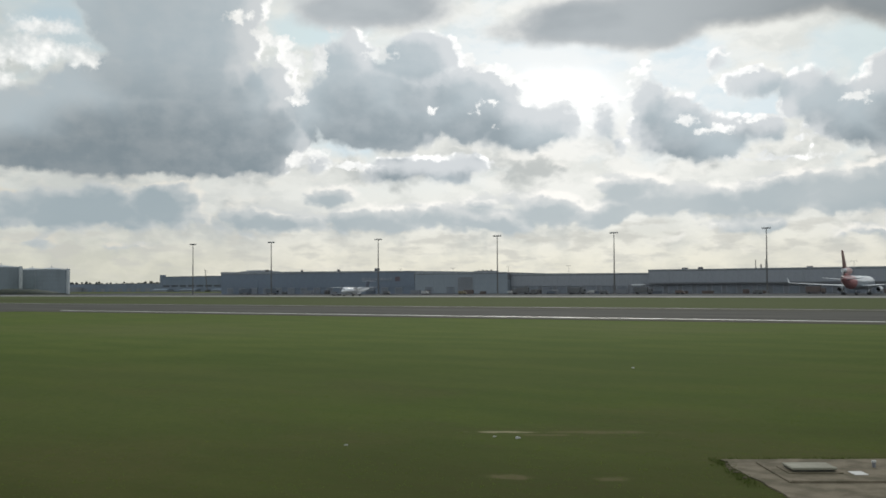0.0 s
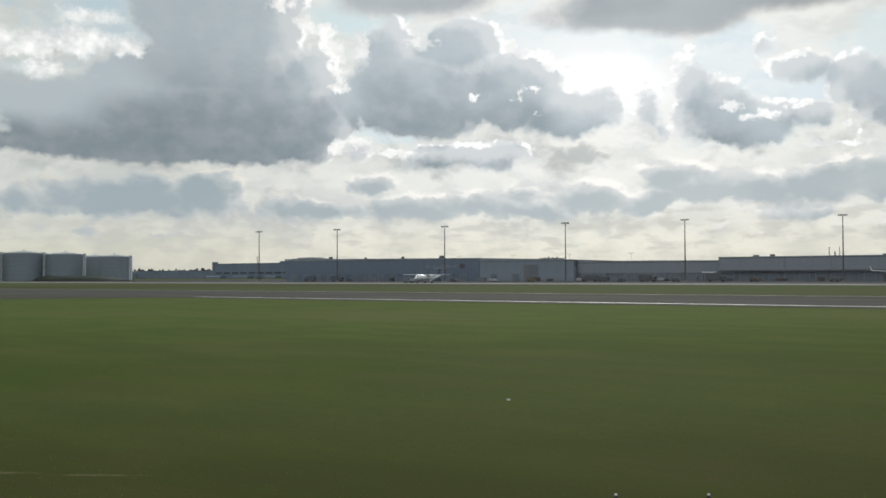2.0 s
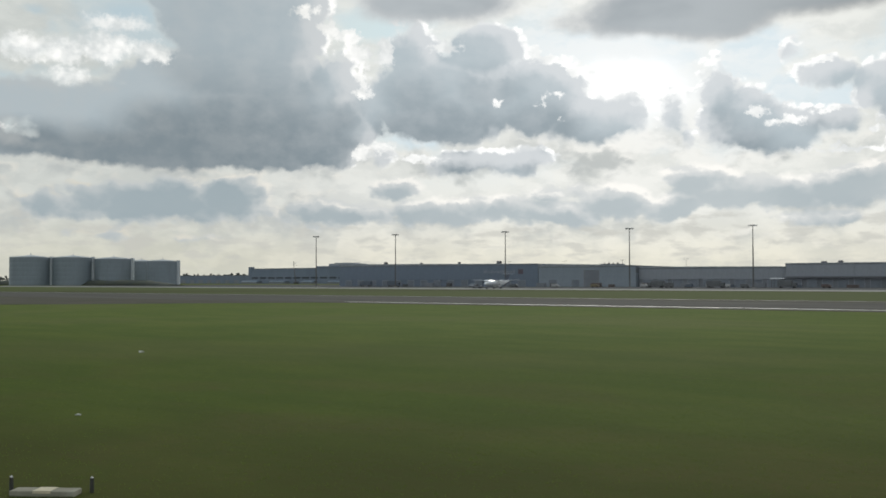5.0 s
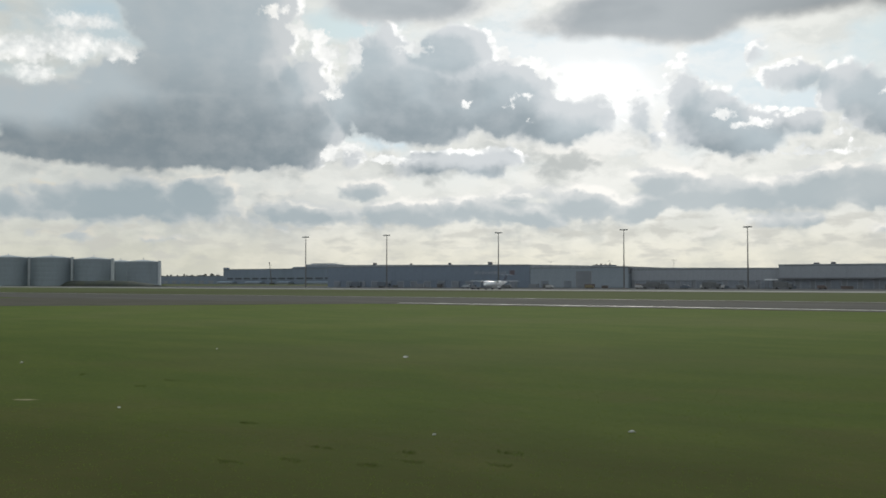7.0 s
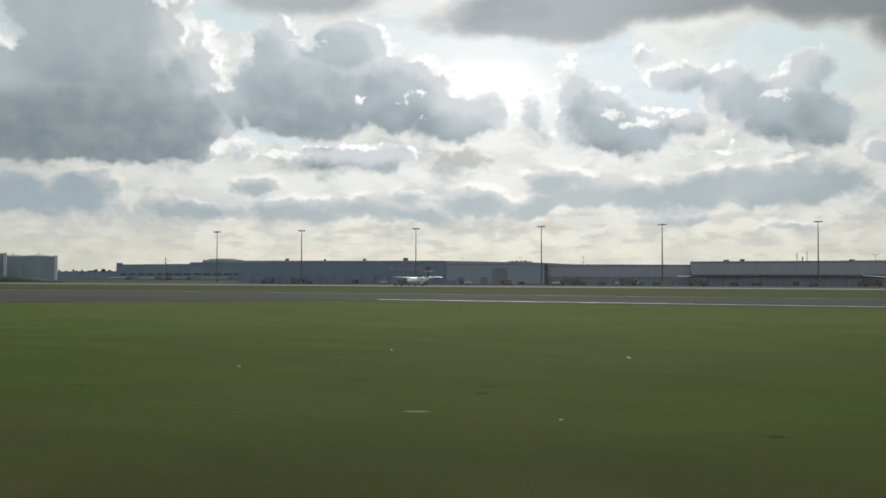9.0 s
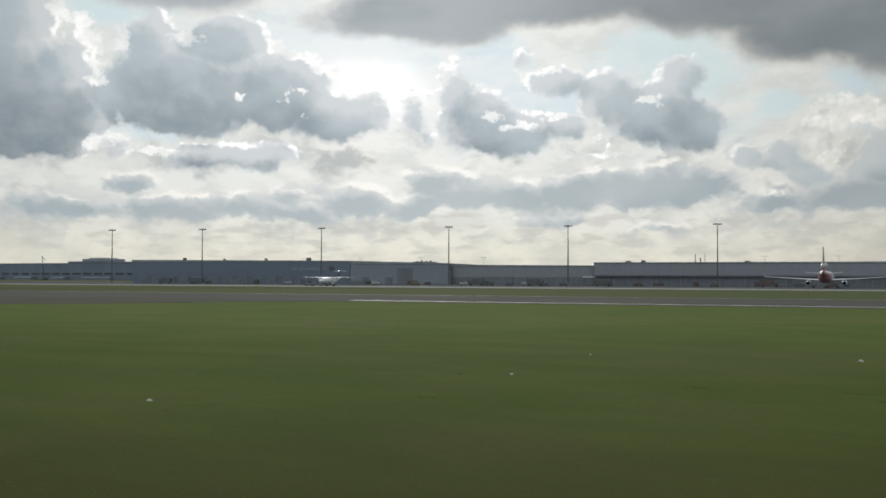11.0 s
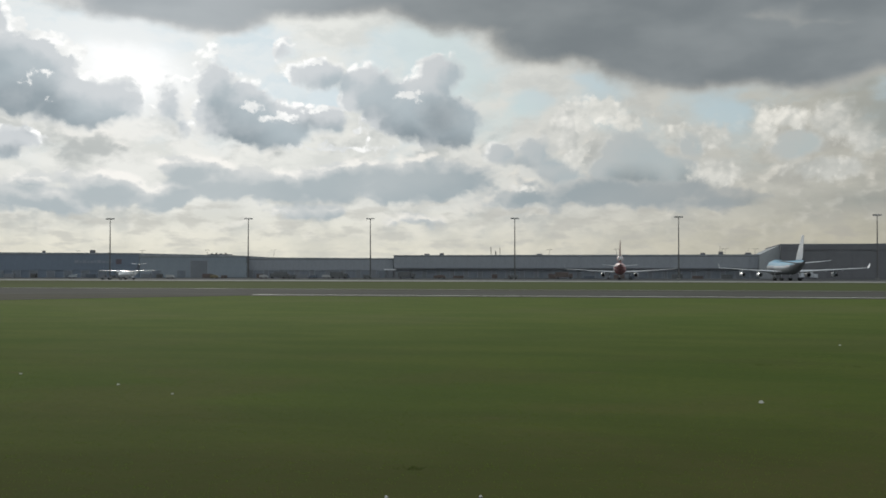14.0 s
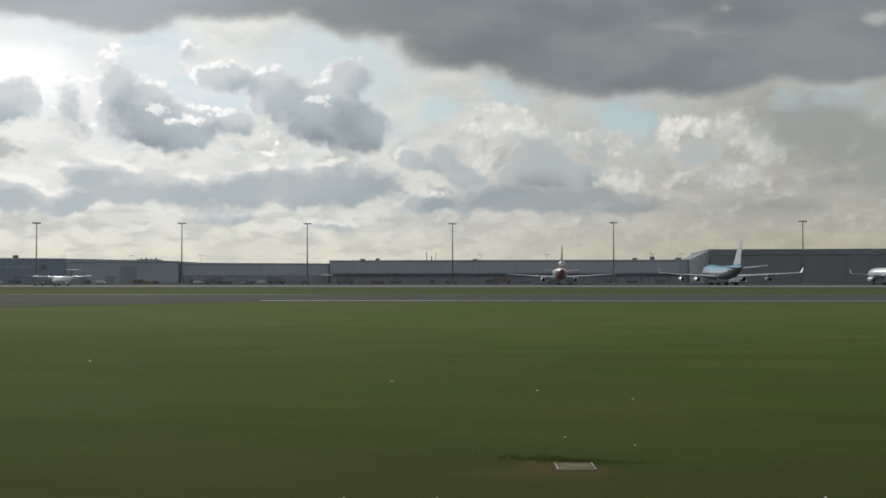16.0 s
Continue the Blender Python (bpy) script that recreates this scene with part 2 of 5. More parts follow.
    # thin veil and far cloud over the clear sky
    low = n.step(el, 3.0, 10.5, 1.0, 0.0)
    east = n.step(az, 17.0, -12.0)
    veil_n = n.noise(n.vec("MULTIPLY", n.vec("ADD", p, curl), (0.6, 1.0, 1.0)), 0.30, 6, 0.5)
    veil = n.math("ADD", n.step(veil_n, 0.40, 0.60, 0.25, 0.95), n.math("MULTIPLY", low, 0.9), clamp=True)
    haze = n.step(el, 0.8, 4.6, 1.0, 0.0)
    cream = n.mix(haze, (0.765, 0.775, 0.745), (0.785, 0.76, 0.655))
    cream = n.mix(wide, cream, n.mix(1.0, cream, (1.12, 1.12, 1.10), "MULTIPLY"))
    cream = n.mix(n.step(az, 44.0, 56.0), cream, n.mix(1.0, cream, (0.86, 0.88, 0.87), "MULTIPLY"))
    cream = n.mix(east, cream, n.mix(1.0, cream, (0.645, 0.63, 0.58), "MULTIPLY"))
    mottle = n.noise(n.vec("MULTIPLY", n.vec("ADD", p, curl), (0.5, 1.1, 1.0)), 0.75, 5, 0.55)
    cream = n.mix(n.step(mottle, 0.36, 0.60, 0.60, 0.0), cream, n.mix(1.0, cream, (0.80, 0.815, 0.83), "MULTIPLY"))
    gaps = n.math("SUBTRACT", depth(blue, q), n.math("MULTIPLY", n.math("SUBTRACT", veil_n, 0.5), 1.5))
    veil = n.math("MULTIPLY", veil, n.step(gaps, 0.32, 0.80, 1.0, 0.10))
    back = n.mix(veil, n.mix(n.math("MULTIPLY", wide, 0.55), clear, (0.80, 0.90, 0.945)), cream)
    # the brightest part of the sky lies along the gap between the heaps
    gu = n.math("MULTIPLY", n.math("SUBTRACT", az, 30.2), 0.55)
    gv = n.math("SUBTRACT", el, n.math("MULTIPLY_ADD", az, 0.16, 5.9))
    glow = n.math("ADD", n.math("SQRT", n.math("ADD", n.math("MULTIPLY", gu, gu), n.math("MULTIPLY", gv, gv))), n.math("MULTIPLY", n.math("SUBTRACT", mottle, 0.5), 1.6))
    back = n.mix(n.math("MULTIPLY", n.step(off, 3.0, 12.0, 0.55, 0.0), n.step(mottle, 0.36, 0.56, 0.25, 1.0)), back, (0.98, 0.97, 0.94))
    back = n.mix(n.step(glow, 0.2, 3.8, 0.92, 0.0), back, (0.98, 1.0, 1.0))
    back = n.mix(n.step(glow, 0.2, 2.0, 0.9, 0.0), back, (1.20, 1.20, 1.20))

    # far small cumulus in the low sky, and the low band of larger ones
    def low_depth(step):
        at = n.vec("ADD", p, n.vec("SCALE", toward, step))
        lie = n.vec("MULTIPLY", n.vec("ADD", at, curl), (0.80, 1.12, 1.0))
        lumps = n.math("ADD", n.math("MULTIPLY", puffs(0.42, lie), 0.36), n.math("ADD", n.math("MULTIPLY", puffs(1.0, lie), 0.28), n.math("MULTIPLY", puffs(2.3, lie), 0.13)))
        wisp = n.math("MULTIPLY", n.math("SUBTRACT", n.noise(n.vec("MULTIPLY", at, (0.65, 1.2, 1.0)), 0.40, 6, 0.6), 0.5), 0.95)
        return n.math("ADD", depth(band, n.vec("ADD", at, shift)), n.math("ADD", lumps, n.math("MULTIPLY", wisp, 0.8))), n.math("ADD", lumps, wisp)

    g, scud = low_depth(0.0)
    g_rim, scud_rim = low_depth(0.45)
    lowness = n.step(el, 9.5, 6.5)
    far_on = n.math("MULTIPLY", n.step(scud, -0.10, 0.24), lowness)
    far_col = n.mix(n.step(scud_rim, 0.10, -0.10, 0.0, 0.9), n.mix(east, (0.47, 0.50, 0.495), (0.43, 0.425, 0.385)), n.mix(wide, (0.78, 0.755, 0.68), (1.02, 1.0, 0.95)))
    back = n.mix(n.math("MULTIPLY", far_on, n.step(el, 1.2, 3.8, 0.15, 0.80)), back, far_col)
    # flat grey flecks towards the horizon
    lying = n.noise(n.vec("MULTIPLY", n.vec("ADD", p, n.vec("MULTIPLY", curl, (0.5, 0.3, 0.0))), (0.62, 1.9, 1.0)), 0.85, 4, 0.5)
    back = n.mix(n.math("MULTIPLY", n.step(lying, 0.47, 0.66, 0.0, 0.62), n.math("MULTIPLY", n.step(el, 5.0, 3.2), n.step(el, 0.4, 1.6, 0.25, 1.0))), back, n.mix(east, (0.56, 0.56, 0.52), (0.43, 0.415, 0.37)))
    band_pale = n.mix(east, n.mix(wide, (0.54, 0.575, 0.58), (0.70, 0.725, 0.725)), (0.44, 0.445, 0.42))
    band_core = n.mix(east, (0.345, 0.415, 0.45), (0.345, 0.372, 0.378))
    band_core = n.mix(n.step(off, 20.0, 4.0, 0.0, 0.75), band_core, (0.55, 0.605, 0.625))
    band_core = n.mix(n.step(soft, 0.40, 0.72, 0.0, 0.3), band_core, band_pale)
    band_rim = n.mix(n.step(off, 8.0, 27.0), (1.02, 1.0, 0.95), (0.66, 0.64, 0.56))
    band_col = n.mix(n.step(g_rim, 0.46, 0.92), band_pale, band_core)
    band_col = n.mix(n.math("MULTIPLY", n.step(g_rim, 0.58, 0.38), n.step(mottle, 0.40, 0.56, 0.15, 1.0)), band_col, band_rim)
    back = n.mix(n.step(g, 0.38, 0.66, 0.0, 0.95), back, band_col)
    # heaped clouds, lit from behind: thin edges towards the sun glow, thick middles are grey
    rim = n.mix(n.step(off, 9.0, 27.0), (1.30, 1.30, 1.27), (0.76, 0.74, 0.67))
    pale = n.mix(n.step(off, 6.0, 27.0), (0.72, 0.75, 0.77), (0.52, 0.535, 0.525))
    shadow = n.step(n.math("ADD", n.math("MULTIPLY", f_far, 0.8), n.math("MULTIPLY", soft, 0.4)), 0.35, 1.05)
    shadow = n.math("MULTIPLY", shadow, n.step(el, 13.5, 7.5, 0.18, 1.0))
    grey = n.mix(shadow, (0.460, 0.530, 0.565), (0.228, 0.278, 0.310))
    grey = n.mix(n.step(off, 22.0, 3.0, 0.0, 0.32), grey, (0.49, 0.565, 0.61))
    relief = n.math("SUBTRACT", d, d_glow)
    grey = n.mix(n.math("MULTIPLY", n.step(relief, -0.16, 0.30, 0.0, 0.30), n.step(d, 0.60, 1.15, 1.0, 0.35)), grey, pale)
    grey = n.mix(n.step(billow, 0.36, 0.66, 0.0, 0.16), grey, pale)
    grey = n.mix(east, grey, n.mix(1.0, grey, (1.10, 1.06, 0.98), "MULTIPLY"))
    near_sun = n.step(off, 19.0, 13.5, 0.40, 1.0)
    grey = n.mix(near_sun, n.mix(1.0, grey, (0.92, 0.92, 0.92), "MULTIPLY"), grey)
    heap = n.mix(n.math("MULTIPLY", n.step(d_glow, 0.92, 0.48, 0.0, 0.82), near_sun), grey, pale)
    heap = n.mix(n.math("MULTIPLY", n.math("MULTIPLY", n.step(d_rim, 0.60, 0.44), n.step(billow, 0.40, 0.54, 0.15, 1.0)), near_sun), heap, rim)
    thin = n.step(d, 0.45, 0.72, 0.50, 0.0)
    heap = n.mix(thin, heap, n.mix(wide, (0.60, 0.61, 0.59), (0.92, 0.93, 0.92)))
    lit_side = n.step(n.math("SUBTRACT", d, d_rim), 0.0, 0.08)
    cover = n.step(d, 0.42, n.mix(lit_side, (0.72, 0.72, 0.72), n.mix(near_sun, (0.92, 0.92, 0.92), (0.54, 0.54, 0.54))))
    back = n.mix(cover, back, heap)
    # sunlit heads of the heaps
    jag = n.vec("SUBTRACT", n.noise(p, 1.7, 4, 0.6, True), (0.5, 0.5, 0.5))
    h = n.math("ADD", depth(heads_group, n.vec("ADD", p, n.vec("MULTIPLY", jag, (1.5, 1.1, 0.0)))), n.math("ADD", n.math("MULTIPLY", heads, 0.35), n.math("MULTIPLY", n.math("SUBTRACT", n.noise(p, 1.3, 5, 0.6), 0.5), 0.60)))
    white = n.mix(n.step(off, 9.0, 24.0), (1.12, 1.12, 1.10), (0.90, 0.88, 0.81))
    white = n.mix(n.step(billow, 0.62, 0.36, 0.0, 0.7), white, n.mix(1.0, white, (0.72, 0.74, 0.75), "MULTIPLY"))
    white = n.mix(n.math("MULTIPLY", n.step(heads, 0.06, -0.05), n.step(off, 12.0, 24.0, 0.1, 1.0)), white, n.mix(1.0, white, (0.82, 0.835, 0.84), "MULTIPLY"))
    white = n.mix(n.step(az, 50.0, 58.0), white, n.mix(n.step(billow, 0.40, 0.60), (0.80, 0.83, 0.82), (1.06, 1.06, 1.03)))
    white = n.mix(n.step(n.math("SUBTRACT", d, d_rim), -0.08, 0.08, 0.60, 0.0), white, n.mix(1.0, white, (0.74, 0.76, 0.775), "MULTIPLY"))
    back = n.mix(n.step(h, 0.40, n.mix(n.step(off, 12.0, 26.0), (0.60, 0.60, 0.60), (0.86, 0.86, 0.86)), 0.0, 0.94), back, white)
    # dull haze and thin grey cloud in the east
    e = n.math("ADD", depth(dull, n.vec("ADD", p, n.vec("MULTIPLY", push, (3.0, 1.0, 0.0)))), n.math("ADD", n.math("MULTIPLY", n.math("SUBTRACT", veil_n, 0.5), 1.5), n.math("MULTIPLY", heads, 0.5)))
    back = n.mix(n.step(n.math("ADD", e, n.math("MULTIPLY", n.math("SUBTRACT", mottle, 0.5), 0.7)), 0.22, 1.0, 0.0, 0.78), back, (0.315, 0.335, 0.312))
    # high bank, smooth and dark
    k = n.math("ADD", depth(bank, n.vec("ADD", p, n.vec("MULTIPLY", push, (3.0, 1.3, 0.0)))), n.math("MULTIPLY", n.math("SUBTRACT", n.math("ADD", n.math("MULTIPLY", soft, 0.6), n.math("MULTIPLY", billow, 0.5)), 0.55), 0.75))
    hole = n.math("ADD", depth(bank_gaps, q), n.math("MULTIPLY", n.math("SUBTRACT", billow, 0.5), 1.6))
    k = n.math("SUBTRACT", k, n.step(hole, 0.35, 1.05, 0.0, 0.36))
    bank_core = n.mix(n.step(soft, 0.34, 0.66), (0.205, 0.232, 0.248), (0.272, 0.300, 0.313))
    bank_core = n.mix(n.step(az, 10.0, 30.0), bank_core, n.mix(1.0, bank_core, (1.75, 1.72, 1.72), "MULTIPLY"))
    bank_col = n.mix(n.step(k, 0.34, 0.84), n.mix(n.step(az, 35.0, 5.0), (0.60, 0.62, 0.63), (0.50, 0.495, 0.46)), bank_core)
    back = n.mix(n.step(k, 0.26, 0.66), back, bank_col)
    # the rest of the sky: broken cloud, as in the part that is seen
    away = n.math("MAXIMUM", n.step(el, 16.5, 24.0), n.math("MAXIMUM", n.step(az, 66.0, 80.0), n.step(az, -18.0, -34.0)))
    broken = n.noise(n.vec("MULTIPLY", way, (1.0, 1.0, 1.6)), 3.2, 7, 0.6)
    rest = n.mix(n.step(broken, 0.42, 0.60), n.mix(0.35, clear, (0.75, 0.78, 0.82)), n.mix(n.step(broken, 0.50, 0.75), (0.80, 0.81, 0.82), (0.36, 0.39, 0.43)))
    back = n.mix(away, back, rest)
    ground = n.step(el, -1.5, -0.3, 1.0, 0.0)
    back = n.mix(ground, back, (0.10, 0.11, 0.07))
    out = n.add("ShaderNodeBackground")
    n.put(out.inputs[0], back)
    out.inputs[1].default_value = 1.0
    n.put(n.add("ShaderNodeOutputWorld").inputs[0], out.outputs[0])
    world.cycles.sampling_method = "MANUAL"
    world.cycles.sample_map_resolution = 512


build_sky()


# ---------------------------------------------------------------- materials


def material(name, base, second=None, rough=0.7, metal=0.0, scale=1.0, fine=None, bump=0.0, spec=0.5, spread=(0.35, 0.65), stretch=(1, 1, 1), each=0.0):
    """Two colours mixed by coarse noise, broken up by fine grain, with relief. Coordinates are metres of the object."""
    mat = bpy.data.materials.new(name)
    mat.use_nodes = True
    n = Nodes(mat.node_tree)
    shader = mat.node_tree.nodes["Principled BSDF"]
    at = n.vec("MULTIPLY", n.add("ShaderNodeTexCoord").outputs["Object"], stretch)
    coarse = n.noise(at, scale, 5, 0.6)
    grain = n.noise(at, fine or scale * 9, 4, 0.6)
    second = second or tuple(c * 0.78 for c in base)
    colour = n.mix(n.step(coarse, *spread), base, second)
    colour = n.mix(1.0, colour, n.mix(grain, (0.82, 0.82, 0.82), (1.18, 1.18, 1.18)), "MULTIPLY")
    if each:
        tone = n.add("ShaderNodeObjectInfo").outputs["Random"]
        colour = n.mix(1.0, colour, n.mix(tone, (1 - each,) * 3, (1 + each,) * 3), "MULTIPLY")
    n.put(shader.inputs["Base Color"], colour)
    n.put(shader.inputs["Roughness"], n.step(grain, 0.2, 0.8, max(rough - 0.08, 0.02), min(rough + 0.08, 1)))
    shader.inputs["Metallic"].default_value = metal
    shader.inputs["Specular IOR Level"].default_value = spec
    if bump:
        b = n.add("ShaderNodeBump")
        b.inputs["Strength"].default_value, b.inputs["Distance"].default_value = bump, 0.02
        n.put(b.inputs["Height"], grain)
        n.put(shader.inputs["Normal"], b.outputs[0])
    return mat


# bare and lush places in the grass: x, y, half length, half width, turn, strength, and which soil shows
SANDY, TAN, BARE, LUSH = (0.33, 0.29, 0.19), (0.150, 0.125, 0.066), (0.105, 0.078, 0.034), (0.046, 0.074, 0.016)
GROUND_PATCHES = [
    (-14.4, 21.3, 0.85, 0.16, 33, 0.85, SANDY), (-13.2, 21.5, 0.7, 0.14, 33, 0.6, TAN), (-12.4, 22.7, 1.5, 0.28, 33, 0.55, TAN),
    (-9.2, 17.3, 0.35, 0.25, 35, 0.5, TAN), (-10.9, 16.3, 0.45, 0.30, 35, 0.6, TAN), (-74.0, -14.2, 0.42, 0.13, 35, 1.0, SANDY),
    (-30.2, -0.6, 0.8, 0.10, 38, 0.8, TAN), (-28.6, 0.4, 0.9, 0.10, 38, 0.8, TAN), (-30.1, -2.6, 0.35, 0.10, 38, 0.8, SANDY),
    (-112.45, -32.6, 0.95, 0.85, 8, 0.85, BARE), (-113.0, -33.4, 1.6, 0.5, 8, 0.5, BARE), (-110.7, -32.2, 2.0, 0.45, 4, 0.7, LUSH), (-112.4, -31.5, 1.6, 0.4, 8, 0.6, LUSH),
]


def grass_material():
    mat = bpy.data.materials.new("mown_grass")
    mat.use_nodes = True
    n = Nodes(mat.node_tree)
    shader = mat.node_tree.nodes["Principled BSDF"]
    at = n.add("ShaderNodeTexCoord").outputs["Object"]
    # patches, mowing streaks along the taxiway, tufts
    broad = n.noise(at, 0.03, 4, 0.55)
    patch = n.noise(n.vec("MULTIPLY", at, (0.5, 1.3, 1)), 0.22, 6, 0.6)
    tuft = n.noise(at, 2.6, 6, 0.65)
    blade = n.noise(at, 22.0, 3, 0.6)
    colour = n.mix(n.step(patch, 0.36, 0.66), (0.060, 0.0865, 0.0163), (0.075, 0.098, 0.0192))
    colour = n.mix(n.step(broad, 0.48, 0.66, 0.0, 0.42), colour, (0.090, 0.096, 0.033))
    # bare soil, and the dry verge along the curve of the taxiway in use
    bare = n.noise(n.vec("MULTIPLY", at, (0.8, 1.6, 1)), 0.5, 6, 0.62)
    colour = n.mix(n.step(bare, 0.60, 0.74, 0.0, 0.6), colour, (0.090, 0.078, 0.034))
    place = n.add("ShaderNodeSeparateXYZ")
    n.put(place.inputs[0], at)
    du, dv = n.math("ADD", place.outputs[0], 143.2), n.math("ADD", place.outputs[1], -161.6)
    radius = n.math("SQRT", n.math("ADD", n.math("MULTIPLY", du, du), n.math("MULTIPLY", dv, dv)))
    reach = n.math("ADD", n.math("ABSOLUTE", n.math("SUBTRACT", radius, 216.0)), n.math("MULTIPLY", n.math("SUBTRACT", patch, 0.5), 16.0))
    # verge toned darker than its dry brown, to deepen the fall-off into haze
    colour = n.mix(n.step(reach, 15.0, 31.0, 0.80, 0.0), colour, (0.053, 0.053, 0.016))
    worn = n.noise(n.vec("MULTIPLY", n.vec("ADD", at, (31.0, 7.0, 0.0)), (0.75, 1.0, 1)), 0.16, 4, 0.5)
    colour = n.mix(n.math("MULTIPLY", n.step(worn, 0.48, 0.64, 0.0, 0.42), n.step(reach, 26.0, 58.0, 1.0, 0.0)), colour, (0.086, 0.080, 0.028))
    # paler and bluer away from the taxiway in use: distance haze put into the colour
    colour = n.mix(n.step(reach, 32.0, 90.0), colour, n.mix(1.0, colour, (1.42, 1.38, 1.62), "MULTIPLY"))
    # greyer and less green beyond the far taxiway
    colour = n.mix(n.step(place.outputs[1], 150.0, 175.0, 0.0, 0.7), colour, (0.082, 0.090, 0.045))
    ragged = n.math("MULTIPLY", n.math("SUBTRACT", n.noise(at, 1.8, 6, 0.65), 0.5), 2.4)
    for px, py, long, wide, turn, strength, soil in GROUND_PATCHES:
        to = n.add("ShaderNodeMapping")
        to.vector_type = "TEXTURE"
        n.put(to.inputs[0], at)
        to.inputs["Location"].default_value, to.inputs["Rotation"].default_value, to.inputs["Scale"].default_value = (px, py, 0), (0, 0, radians(turn)), (long, wide, 1)
        far = n.add("ShaderNodeVectorMath")
        far.operation = "LENGTH"
        n.put(far.inputs[0], to.outputs[0])
        colour = n.mix(n.step(n.math("ADD", far.outputs["Value"], ragged), 0.45, 1.25, strength, 0.0), colour, soil)
    colour = n.mix(n.step(tuft, 0.38, 0.56, 0.28, 0.0), colour, (0.046, 0.070, 0.014))
    colour = n.mix(1.0, colour, n.mix(blade, (0.85, 0.85, 0.85), (1.15, 1.15, 1.15)), "MULTIPLY")
    n.put(shader.inputs["Base Color"], colour)
    shader.inputs["Roughness"].default_value = 1.0
    shader.inputs["Specular IOR Level"].default_value = 0.03
    b = n.add("ShaderNodeBump")
    b.inputs["Strength"].default_value, b.inputs["Distance"].default_value = 0.30, 0.05
    n.put(b.inputs["Height"], n.math("ADD", tuft, n.math("MULTIPLY", blade, 0.4)))
    n.put(shader.inputs["Normal"], b.outputs[0])
    return mat


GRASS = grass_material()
ASPHALT = material("asphalt", (0.112, 0.108, 0.095), (0.086, 0.084, 0.074), 1.0, spec=0.02, scale=0.12, fine=6, bump=0.3, stretch=(0.3, 1, 1))
SHOULDER = material("worn_asphalt_shoulder", (0.100, 0.092, 0.076), (0.080, 0.080, 0.058), 1.0, spec=0.02, scale=0.2, fine=4, stretch=(0.3, 1, 1))
CONCRETE = material("apron_concrete", (0.30, 0.295, 0.275), (0.22, 0.215, 0.20), 0.95, spec=0.1, scale=0.06, fine=2)
APRON_TAR = material("dark_apron_asphalt", (0.085, 0.088, 0.088), (0.062, 0.065, 0.066), 0.95, spec=0.05, scale=0.05, fine=2, stretch=(0.4, 1, 1))
PAD_CONCRETE = material("weathered_concrete", (0.205, 0.172, 0.122), (0.115, 0.100, 0.066), 0.95, spec=0.08, scale=1.6, fine=18, bump=0.5)
PAINT = material("white_line_paint", (0.62, 0.61, 0.575), (0.44, 0.435, 0.405), 0.55, spec=0.4, scale=0.5, fine=7)
WORN_PAINT = material("worn_line_paint", (0.28, 0.27, 0.25), (0.16, 0.155, 0.14), 0.7, scale=0.4, fine=6)
DARK_CLADDING = material("dark_blue_cladding", (0.163, 0.201, 0.249), (0.138, 0.172, 0.217), 0.55, scale=0.05, fine=1.2, stretch=(1, 1, 0.4))
GREY_CLADDING = material("grey_ribbed_cladding", (0.278, 0.296, 0.317), (0.234, 0.251, 0.271), 0.55, scale=0.06, fine=1.5, stretch=(1, 1, 0.3))
PALE_CLADDING = material("pale_grey_cladding", (0.255, 0.292, 0.320), (0.216, 0.251, 0.279), 0.55, scale=0.05, fine=1.2)
LOW_WALL = material("dock_wall", (0.212, 0.223, 0.240), (0.178, 0.191, 0.206), 0.7, scale=0.08, fine=1.4)
HANGAR_DARK = material("hangar_door_steel", (0.150, 0.152, 0.159), (0.123, 0.125, 0.133), 0.6, scale=0.06, fine=1.2, stretch=(1, 1, 0.3))
ROOFING = material("grey_roofing_felt", (0.17, 0.18, 0.19), (0.13, 0.14, 0.15), 0.85, scale=0.1, fine=1.5)
DOOR_STEEL = material("dark_roller_door", (0.179, 0.182, 0.195), (0.150, 0.154, 0.167), 0.6, scale=0.3, fine=3)
TRIM_STEEL = material("steel_trim", (0.30, 0.32, 0.34), (0.22, 0.24, 0.25), 0.5, metal=0.3, scale=0.3, fine=3)
GLAZING = material("tinted_glazing", (0.035, 0.048, 0.058), (0.028, 0.038, 0.048), 0.12, scale=0.2, fine=2, spec=0.6)
# roofs far paler than the shells: the sky's reflection is in this colour
TANK_ROOF_SKYLIT = material("tank_roof_sky_sheen", (0.46, 0.49, 0.50), (0.38, 0.41, 0.42), 0.5, scale=0.1, fine=1.0)
TANK_PAINT = material("tank_grey_paint", (0.172, 0.206, 0.222), (0.146, 0.176, 0.190), 0.55, scale=0.08, fine=1.0, stretch=(1, 1, 0.25))
TANK_RIB = material("tank_stair_steel", (0.55, 0.58, 0.585), (0.46, 0.49, 0.50), 0.5, scale=0.3, fine=2)
GALVANISED = material("galvanised_steel", (0.13, 0.128, 0.122), (0.10, 0.098, 0.094), 0.5, metal=0.4, scale=0.4, fine=4)
LAMP_GLASS = material("floodlight_glass", (0.45, 0.46, 0.46), (0.36, 0.37, 0.37), 0.2, scale=2, fine=8)
SIGN_GREY = material("faded_letter_grey", (0.253, 0.276, 0.310), (0.207, 0.230, 0.265), 0.6, scale=0.4, fine=3)
LOGO_RED = material("faded_red_panel", (0.130, 0.100, 0.115), (0.11, 0.088, 0.10), 0.6, scale=0.4, fine=3)
WHITE_PAINT = material("aircraft_white_paint", (0.78, 0.79, 0.80), (0.70, 0.71, 0.72), 0.22, scale=0.15, fine=2)
